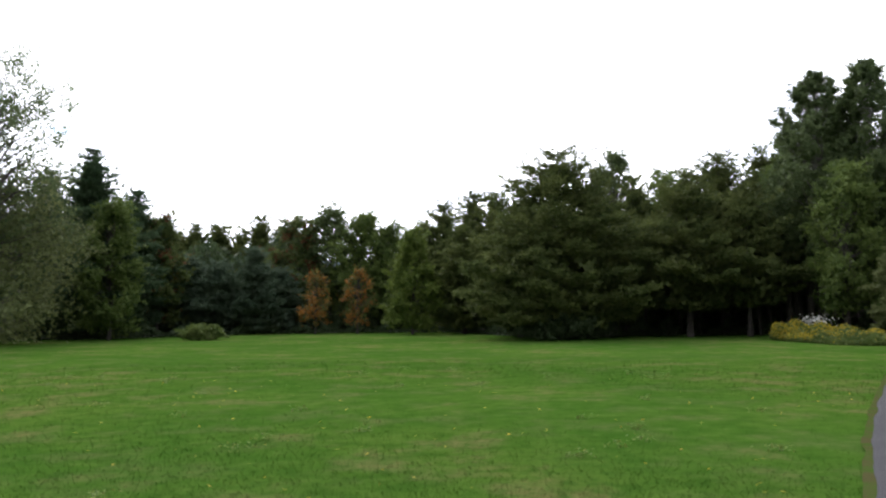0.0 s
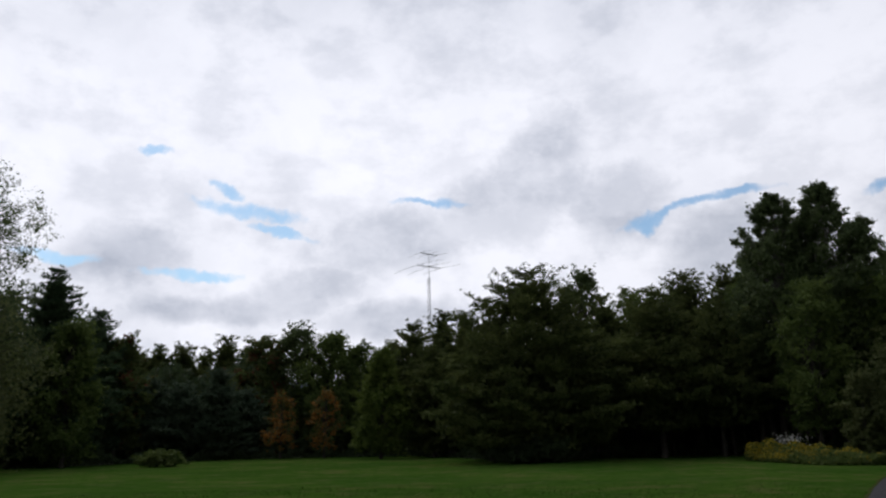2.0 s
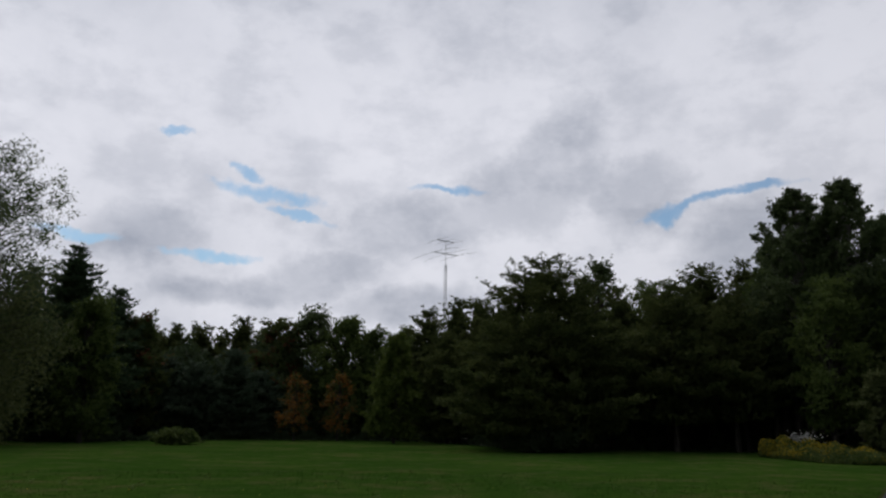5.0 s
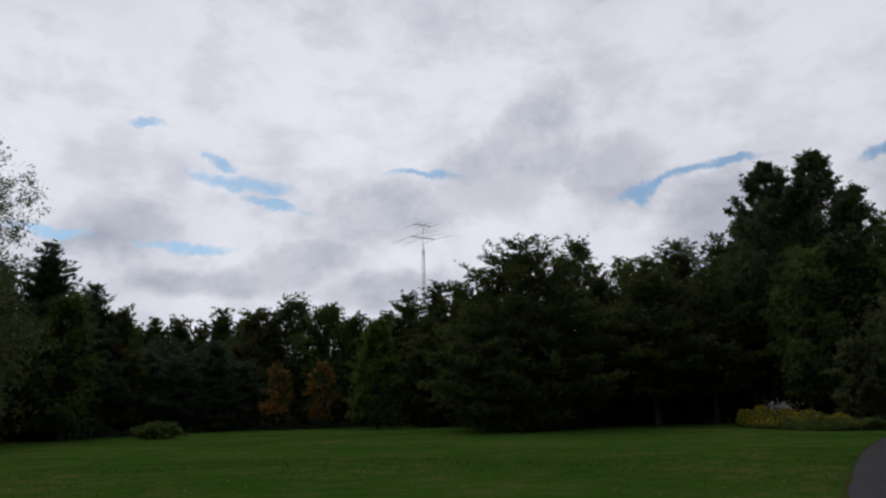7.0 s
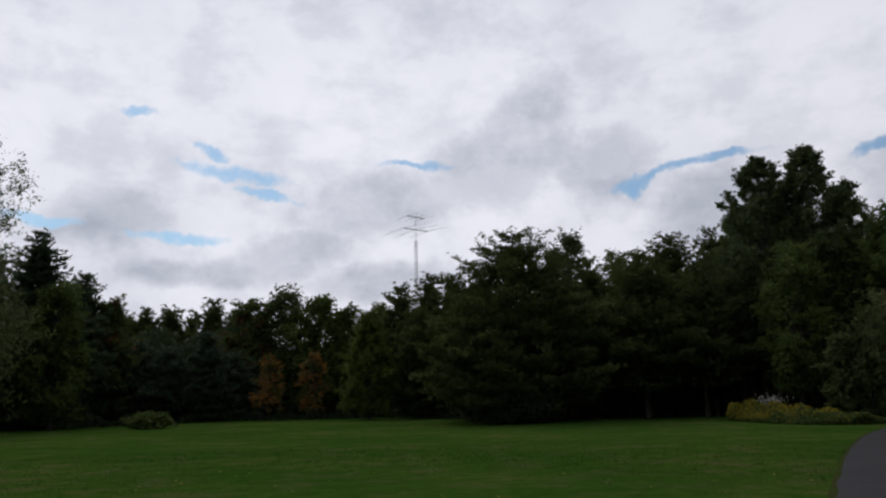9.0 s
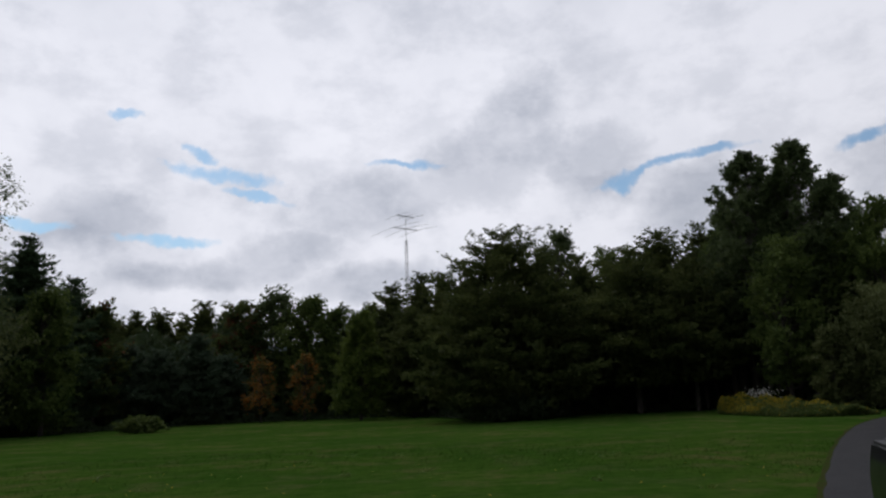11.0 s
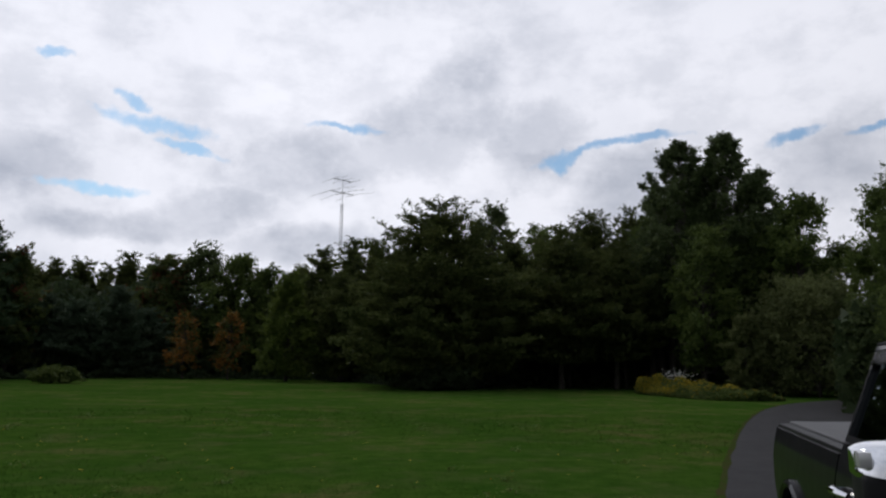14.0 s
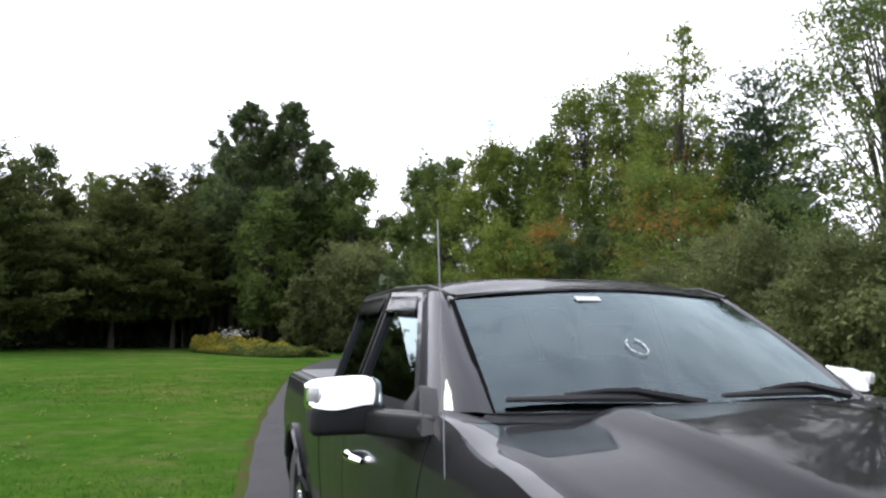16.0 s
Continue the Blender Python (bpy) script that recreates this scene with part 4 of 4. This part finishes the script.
def pickup():
    truck = tagged(new("pickup_truck"), "black extended-cab pickup truck parked on the asphalt driveway", "pickup truck")
    truck.location, truck.rotation_euler = (2.572, 1.243, 0.068), (0, radians(-1.2), radians(-23.31))

    def cab_top(y):
        return 1.298 + 0.03 * max(0, (1.4 - y))

    for s in (-1, 1):
        part("front_fender", flank(s, -0.86, 0.80, lambda y: hood_z(0.9, y) + 0.012 + 0.035 * min(max((y - 0.35) / 0.4, 0), 1)), PAINT, truck)
        door = part("front_door", flank(s, 0.81, 2.12, cab_top), PAINT, truck)
        part("door_handle", handle(s, 1.77, 1.06), CHROME, door, "chrome door handle")
        rear = part("rear_door", flank(s, 2.13, 2.88, cab_top), PAINT, truck)
        part("door_handle", handle(s, 2.73, 1.06), CHROME, rear, "chrome door handle")
        part("bed_side", flank(s, 2.91, 4.80, lambda y: 1.235), PAINT, truck)
        part("rail_cap", boxed(*sorted((s * 0.93, s * 0.845)), 2.91, 4.79, 1.225, 1.25, 0.008), BLACK_PLASTIC, truck)
        for c in AXLES:
            lip = [((s * (side_x(0.43 + 0.475 * math.sin(a)) + 0.01), c + 0.475 * math.cos(a), 0.43 + 0.475 * math.sin(a)), 0.03) for a in [math.pi * (k / 14) for k in range(15)]]
            part("wheel_arch_flare", tube_bm(lip, 6), PAINT, truck)
            part("wheel_well", boxed(*sorted((s * 0.62, s * 0.90)), c - 0.52, c + 0.52, 0.5, 0.98, 0.05), BLACK_PLASTIC, truck)
            wheel(truck, s * 0.84, c)
        part("rocker_panel", boxed(*sorted((s * 0.84, s * 0.94)), 0.9, 3.58, 0.36, 0.47, 0.02), BLACK_PLASTIC, truck)
        # greenhouse
        belt = [(0.745, 0.70, 1.345), (0.925, 0.90, 1.315), (0.915, 2.10, 1.29), (0.915, 2.15, 1.29), (0.91, 2.82, 1.29), (0.88, 2.97, 1.27)]
        roof = [(0.665, 1.42, 1.755), (0.715, 1.58, 1.765), (0.725, 2.10, 1.785), (0.725, 2.15, 1.785), (0.715, 2.84, 1.775), (0.68, 2.985, 1.76)]
        belt, roof = [[(s * x, y, z) for x, y, z in r] for r in (belt, roof)]
        def pillar_ring(lo, hi, f):
            a, b = Vector(lo[0]).lerp(Vector(hi[0]), f), Vector(lo[1]).lerp(Vector(hi[1]), f)
            mid = (a + b) / 2
            out = Vector((s * 0.55, -0.55, 0.45)).normalized()
            inner = Vector((-s * 0.05, 0.06, -0.01))
            bow = out * 0.028 * math.sin(math.pi * (0.15 + 0.7 * f))
            return [a + inner * 0.7, a, a.lerp(mid, 0.4) + bow * 0.7 + out * 0.012, mid + bow + out * 0.02, b.lerp(mid, 0.4) + bow * 0.7 + out * 0.012, b, b + inner * 0.7]
        part("windscreen_pillar", loft([pillar_ring(belt, roof, k / 8) for k in (0, 1, 2, 3, 4, 5, 6, 7, 8)]), PAINT, truck)
        part("rear_pillar", hexa((belt[4], belt[5], (belt[5][0] - s * 0.05, belt[5][1], 1.30), (belt[4][0] - s * 0.05, belt[4][1], 1.32)),
                                 (roof[4], roof[5], (roof[5][0] - s * 0.05, roof[5][1], 1.76), (roof[4][0] - s * 0.05, roof[4][1], 1.76))), PAINT, truck)
        for owner, i, tall in ((door, 1, 0.036), (rear, 3, 0.036)):
            quad = [belt[i], belt[i + 1], roof[i + 1], roof[i]]
            bm, inner = frame_bm(quad, tall, 0.04)
            part("window_frame", bm, PAINT, owner)
            ob = part("side_window", pane(inner, 0.006), SIDE_GLASS, owner, "dark tinted side window", smooth=False)
            ob.visible_shadow = False
            # smoked rain visor over the window
            a, b = Vector(inner[3]), Vector(inner[2])
            a0, b0 = a.lerp(Vector(inner[0]), 0.02), b.lerp(Vector(inner[1]), 0.02)
            da, db = (Vector(inner[0]) - a) * 0.13, (Vector(inner[1]) - b) * 0.13
            out = Vector((s * 0.022, 0, 0))
            up = Vector((0, 0, 0.03))
            bm = loft([(a0 + up + out * 0.75, a0 + out * 1.2, a0 + da * 0.6 + out * 1.5, a0 + da * 0.9 + out * 1.4), (b0 + up + out * 0.75, b0 + out * 1.2, b0 + db * 0.6 + out * 1.5, b0 + db * 0.9 + out * 1.4)], False)
            bmesh.ops.solidify(bm, geom=bm.faces, thickness=0.004)
            part("rain_visor", bm, SMOKE, owner, "glossy smoked rain visor")
        part("mirror_mount", hexa(((s * 0.86, 0.75, 1.29), (s * 0.962, 0.79, 1.27), (s * 0.94, 1.12, 1.335), (s * 0.86, 1.12, 1.335)),
                                  ((s * 0.84, 0.93, 1.41), (s * 0.91, 0.95, 1.41), (s * 0.90, 1.05, 1.415), (s * 0.85, 1.05, 1.415))), BLACK_PLASTIC, door, "black plastic mirror mount")
        # towing mirror on its arm
        bm = hexa(((s * 0.90, 0.80, 1.235), (s * 0.90, 0.95, 1.235), (s * 1.10, 1.20, 1.245), (s * 1.10, 1.06, 1.245)),
                  ((s * 0.90, 0.80, 1.335), (s * 0.90, 0.95, 1.335), (s * 1.10, 1.20, 1.335), (s * 1.10, 1.06, 1.335)))
        bmesh.ops.bevel(bm, geom=bm.edges[:], offset=0.02, segments=3, affect="EDGES", profile=0.6)
        mirror = part("mirror_arm", bm, BLACK_PLASTIC, truck)
        bm = boxed(*sorted((s * 1.02, s * 1.285)), 1.055, 1.22, 1.245, 1.352, 0.025, 3)
        part("mirror_housing", bm, BLACK_PLASTIC, mirror, "black plastic mirror housing")
        # the cap leans back and rounds off towards its top and ends
        rings = []
        for k in range(13):
            f = k / 12
            x = 1.022 + 0.272 * f
            end = 1 - abs(2 * f - 1) ** 5
            drop = 0.02 * (1 - end) + 0.012 * f
            rings.append([(s * x, 1.19, 1.33 + drop * 0.4), (s * x, 1.062 + 0.05 * (1 - end), 1.33 + 0.008 * math.sin(7 * f)), (s * x, 1.040 + 0.05 * (1 - end), 1.345 + 0.008 * math.sin(7 * f)),
                          (s * x, 1.044 + 0.05 * (1 - end), 1.37), (s * x, 1.060 + 0.05 * (1 - end), 1.405 - drop), (s * x, 1.085 + 0.04 * (1 - end), 1.432 - drop),
                          (s * x, 1.12 + 0.03 * (1 - end), 1.446 - drop), (s * x, 1.19, 1.45 - drop)])
        part("mirror_cap", loft(rings), CHROME, mirror, "polished chrome mirror cap")
        bm = boxed(*sorted((s * 1.255, s * 1.298)), 1.048, 1.12, 1.365, 1.42, 0.014)
        part("mirror_signal", bm, LAMP_GLASS, mirror)
        part("mirror_glass", boxed(*sorted((s * 1.04, s * 1.265)), 1.221, 1.227, 1.27, 1.41, 0.002), CHROME, mirror, "silvered mirror glass", smooth=False)
        if s > 0:
            # pushed in a little on this side
            mirror.scale.x, mirror.location.x = 0.74, 0.9 * 0.26
        part("headlight", boxed(*sorted((s * 0.52, s * 0.88)), -0.88, -0.70, 0.82, 1.0, 0.04), LAMP_GLASS, truck)
        part("tail_light", boxed(*sorted((s * 0.84, s * 0.955)), 4.74, 4.815, 0.80, 1.18, 0.02), plain("red_lamp_lens", (0.25, 0.01, 0.01), 0.15, 0, 1.0), truck)
        part("roof_rail_seal", tube_bm([((s * 0.66, 1.36, 1.752), 0.009), ((s * 0.70, 1.60, 1.80), 0.009), ((s * 0.705, 2.2, 1.815), 0.009), ((s * 0.695, 2.95, 1.795), 0.009)], 5), BLACK_PLASTIC, truck)

    # roof: a crowned panel that turns down to the door frames
    rows = []
    for i in range(15):
        y = 1.37 + i * (3.0 - 1.37) / 14
        f = i / 14
        w = float(np.interp(f, [0, 0.1, 0.5, 0.95, 1], [0.665, 0.70, 0.728, 0.70, 0.665]))
        crown = float(np.interp(f, [0, 0.12, 0.4, 0.8, 1], [1.776, 1.842, 1.866, 1.858, 1.80]))
        low = float(np.interp(f, [0, 0.12, 0.4, 0.9, 1], [1.738, 1.772, 1.785, 1.775, 1.755]))
        ring = []
        for j in range(17):
            u = -1 + j / 8
            ring.append((u * w, y - 0.07 * (1 - u * u) * max(0, 1 - f * 6), low + (crown - low) * (1 - abs(u) ** 3.2)))
        rows.append(ring)
    bm = loft(rows, False)
    bmesh.ops.solidify(bm, geom=bm.faces, thickness=0.02)
    part("roof", bm, PAINT, truck)

    # windscreen, bowed forward
    def screen(u, v, lift=0.0):
        x = u * (0.735 + (0.655 - 0.735) * v)
        y = 0.70 + (1.40 - 0.70) * v - (0.13 - 0.05 * v) * (1 - u * u) - lift * 0.5
        z = 1.345 + (1.752 - 1.345) * v + 0.03 * (1 - u * u) * v + lift
        return Vector((x, y, z + 0.012 * math.sin(math.pi * v)))
    bm = loft([[screen(-1 + 2 * i / 16, j / 8) for i in range(17)] for j in range(9)], False)
    ob = part("windscreen", bm, SCREEN_GLASS, truck, "clear windscreen reflecting the clouded sky")
    ob.visible_shadow = False
    for a, b in (((-1, 1), (1, 1)), ((-1, 0), (1, 0))):
        seal = [(screen(a[0] + (b[0] - a[0]) * k / 12, a[1] + (b[1] - a[1]) * k / 12, 0.001), 0.0045) for k in range(13)]
        part("windscreen_seal", tube_bm(seal, 5), BLACK_PLASTIC, truck)
    bm = bmesh.new()
    box(bm, -0.055, 0.055, -0.002, 0.002, -0.017, 0.017, m=Matrix.Translation(screen(-0.17, 0.885, 0.004)) @ Matrix.Rotation(radians(-58), 4, "X"))
    part("sticker", bm, PAPER, ob, "small pale paper sticker", smooth=False)
    bm = bmesh.new()
    box(bm, -0.05, 0.05, -0.002, 0.002, -0.017, 0.017, m=Matrix.Translation(screen(0.86, 0.06, 0.004)) @ Matrix.Rotation(radians(-58), 4, "X"))
    part("sticker", bm, plain("pale_green_paper", (0.45, 0.62, 0.5), 0.6), ob, "small pale green sticker", smooth=False)
    centre = screen(-0.13, 0.43, 0.006)
    ring = [(centre + Vector((0.037 * math.cos(a), 0.05 * math.sin(a), 0.028 * math.sin(a))), 0.0021 + 0.0013 * math.sin(a * 9)) for a in [math.pi * (0.62 + k * 1.76 / 24) for k in range(25)]]
    part("wreath_decal", tube_bm(ring, 5), PAPER, ob, "pale open ring decal")
    rear = part("rear_window", pane(((-0.72, 2.975, 1.36), (0.72, 2.975, 1.36), (0.62, 2.985, 1.73), (-0.62, 2.985, 1.73))), SIDE_GLASS, truck, "dark tinted rear window", smooth=False)
    rear.visible_shadow = False
    part("cab_back", boxed(-0.87, 0.87, 2.88, 2.95, 0.6, 1.36, 0.02), PAINT, truck)

    # bonnet with raised middle
    xs = [-0.88, -0.86, -0.8, -0.7, -0.6, -0.52, -0.47, -0.42, -0.36, -0.25, -0.12, 0, 0.12, 0.25, 0.36, 0.42, 0.47, 0.52, 0.6, 0.7, 0.8, 0.86, 0.88]
    ys = [-0.90, -0.86, -0.8, -0.7, -0.55, -0.4, -0.25, -0.1, 0.05, 0.2, 0.35, 0.45, 0.5, 0.55]
    rows = []
    for y in ys:
        w = 1 - 0.06 * max(0.0, (-0.3 - y) / 0.6)
        rows.append([(x * w, y - 0.05 * (1 - (x / 0.9) ** 2) + (0.14 * (abs(x) / 0.9) ** 2 if y > 0.3 else 0.0), hood_z(x, y) + (0.014 if abs(x) < 0.87 else 0.004)) for x in xs])
    bm = loft(rows, False)
    bmesh.ops.solidify(bm, geom=bm.faces, thickness=0.02)
    part("bonnet", bm, PAINT, truck, "black bonnet with a raised middle")
    # plastic cowl under the windscreen, wipers
    rows = [[(x, 0.47 - 0.05 * (1 - (x / 0.8) ** 2) + 0.16 * (x / 0.8) ** 2, 1.325 + 0.012 * (1 - (x / 0.8) ** 2)) for x in np.linspace(-0.82, 0.82, 13)],
            [(x * 0.93, 0.70 - 0.13 * (1 - (x / 0.82) ** 2) + 0.02, 1.345) for x in np.linspace(-0.82, 0.82, 13)]]
    bm = loft(rows, False)
    bmesh.ops.solidify(bm, geom=bm.faces, thickness=0.012)
    part("cowl", bm, BLACK_PLASTIC, truck, "black plastic cowl")
    for x0, x1 in ((-0.04, -0.70), (0.66, 0.06)):
        p0, p1 = screen(x0 / 0.735, 0.03, 0.02), screen(x1 / 0.735, 0.05, 0.02)
        mid = (p0 + p1) / 2 + Vector((0, -0.015, 0.04))
        wiper = part("wiper_arm", tube_bm([(p0 + Vector((0, -0.03, -0.01)), 0.018), (p0.lerp(p1, 0.35) + Vector((0, -0.01, 0.03)), 0.014), (mid - Vector((0, 0, 0.01)), 0.011), (p0.lerp(p1, 0.7) + Vector((0, 0, 0.015)), 0.008)], 6), BLACK_PLASTIC, truck)
        part("wiper_blade", tube_bm([(p0.lerp(p1, 0.05), 0.011), (p0.lerp(p1, 0.5) + Vector((0, -0.012, 0.008)), 0.017), (p1, 0.009)], 6), RUBBER, wiper)

    # cabin, seen dimly through the glass
    part("dashboard", boxed(-0.84, 0.84, 0.72, 1.02, 0.9, 1.315, 0.06), CABIN, truck)
    part("cabin_floor", boxed(-0.82, 0.82, 0.75, 2.9, 0.5, 0.62, 0.02), CABIN, truck)
    part("headliner", boxed(-0.64, 0.64, 1.5, 2.9, 1.745, 1.765, 0.005), CABIN, truck)
    for x in (-0.40, 0.40):
        seat = part("front_seat", boxed(x - 0.26, x + 0.26, 1.45, 1.95, 0.62, 0.90, 0.07), CABIN, truck)
        part("backrest", hexa(((x - 0.25, 1.88, 0.85), (x + 0.25, 1.88, 0.85), (x + 0.25, 2.04, 0.85), (x - 0.25, 2.04, 0.85)), ((x - 0.2, 2.02, 1.45), (x + 0.2, 2.02, 1.45), (x + 0.2, 2.12, 1.45), (x - 0.2, 2.12, 1.45))), CABIN, seat)
        part("headrest", boxed(x - 0.13, x + 0.13, 2.04, 2.13, 1.46, 1.62, 0.04), CABIN, seat)
    part("rear_bench", boxed(-0.7, 0.7, 2.5, 2.86, 0.62, 1.4, 0.08), CABIN, truck)
    bm = bmesh.new()
    tilt = Matrix.Translation((0.40, 1.22, 1.22)) @ Matrix.Rotation(radians(62), 4, "X")
    ringv = [(tilt @ Vector((0.19 * math.cos(a), 0.19 * math.sin(a), 0)), 0.016) for a in [k * math.pi / 12 for k in range(25)]]
    part("steering_wheel", tube_bm(ringv, 6), CABIN, truck)
    part("rear_view_mirror", boxed(-0.13, 0.13, 1.27, 1.30, 1.63, 1.69, 0.015), BLACK_PLASTIC, truck)

    # bed, soft cover, tailgate, bumpers, grille
    part("bed_cover", boxed(-0.86, 0.86, 2.94, 4.77, 1.235, 1.268, 0.014, 3), VINYL, truck, "flat black vinyl bed cover")
    part("bed_floor", boxed(-0.8, 0.8, 2.93, 4.76, 0.62, 0.75), BLACK_PLASTIC, truck)
    part("tailgate", boxed(-0.83, 0.83, 4.76, 4.83, 0.62, 1.24, 0.02), PAINT, truck)
    part("rear_bumper", boxed(-0.95, 0.95, 4.72, 4.95, 0.46, 0.62, 0.04), CHROME, truck)
    part("front_bumper", boxed(-0.95, 0.95, -1.02, -0.72, 0.48, 0.74, 0.06), CHROME, truck)
    part("grille", boxed(-0.52, 0.52, -0.93, -0.80, 0.76, 1.04, 0.03), CHROME, truck)
    part("chassis", boxed(-0.6, 0.6, -0.7, 4.7, 0.34, 0.6, 0.03), BLACK_PLASTIC, truck)
    # whip aerial on the fender
    whip = part("aerial", tube_bm([((-0.955, 0.55, 1.10), 0.0028), ((-0.95, 0.60, 1.55), 0.0023), ((-0.945, 0.66, 1.97), 0.002)], 6), STEEL, truck, "thin grey whip aerial")
    part("aerial_base", tube_bm([((-0.955, 0.548, 1.06), 0.018), ((-0.955, 0.55, 1.115), 0.012)], 8), CHROME, whip)
    return truck


pickup()


def meadow_blades():
    """Grass blades, denser towards the viewpoint."""
    n = 110000
    az = np.radians(rng.uniform(-40, 62, n))
    r = 4.5 * (30 / 4.5) ** (rng.uniform(0, 1, n) ** 1.35)
    x, y = 0.03 + r * np.sin(az), 0.45 + r * np.cos(az)
    ex = np.array([p.x for p in EDGE])
    ey = np.array([p.y for p in EDGE])
    keep = (x < np.interp(y, ey, ex) + 0.03 + 0.12 * np.sin(y * 5.3)) | ((x > np.interp(y, ey, ex) + 5.6) & (rng.uniform(0, 1, n) < 0.4))
    x, y, r = x[keep], y[keep], r[keep]
    n = len(x)
    a = rng.uniform(0, 6.28, n)
    side = np.stack([np.cos(a), np.sin(a), np.zeros(n)], 1)
    tall = (0.008 + 0.0003 * r) * rng.uniform(0.6, 1.6, n)
    lean = rng.normal(size=(n, 2)) * 3.0
    root = np.stack([x, y, np.full(n, -0.03)], 1)
    wide = (0.0004 * r * rng.uniform(0.7, 1.4, n))[:, None]
    tip = root + np.stack([lean[:, 0] * tall, lean[:, 1] * tall, tall + 0.03], 1)
    verts = np.stack([root - side * wide, root + side * wide, tip], 1).reshape(-1, 3)
    tagged(new("grass", raw_mesh("grass", verts, np.arange(n * 3).reshape(-1, 3), BLADES)), "short mown meadow grass blades", "grass", kind="stuff")
    m = 150
    az, r = np.radians(rng.uniform(-32, 32, m)), rng.uniform(6, 22, m)
    p = np.stack([0.03 + r * np.sin(az), 0.45 + r * np.cos(az), rng.uniform(0.05, 0.1, m)], 1)
    tagged(new("meadow_flowers", raw_mesh("meadow_flowers", *leaves(p[p[:, 0] < np.interp(p[:, 1], ey, ex) - 0.4], 0.045, 3.0), GOLD)), "tiny yellow flowers in the grass", "flowers", kind="stuff")
    spots = []
    for _ in range(34):
        a, d = math.radians(rng.uniform(-30, 24)), rng.uniform(7, 26)
        c = np.array([0.03 + d * math.sin(a), 0.45 + d * math.cos(a), 0.03])
        spots.append(c + rng.normal(size=(26, 3)) * (0.09, 0.09, 0.03))
    tagged(new("meadow_weeds", raw_mesh("meadow_weeds", *leaves(np.concatenate(spots), 0.05, 2.0), LEAF_LIGHT)), "small dark broad-leaved weeds in the grass", "weeds", kind="stuff")


meadow_blades()
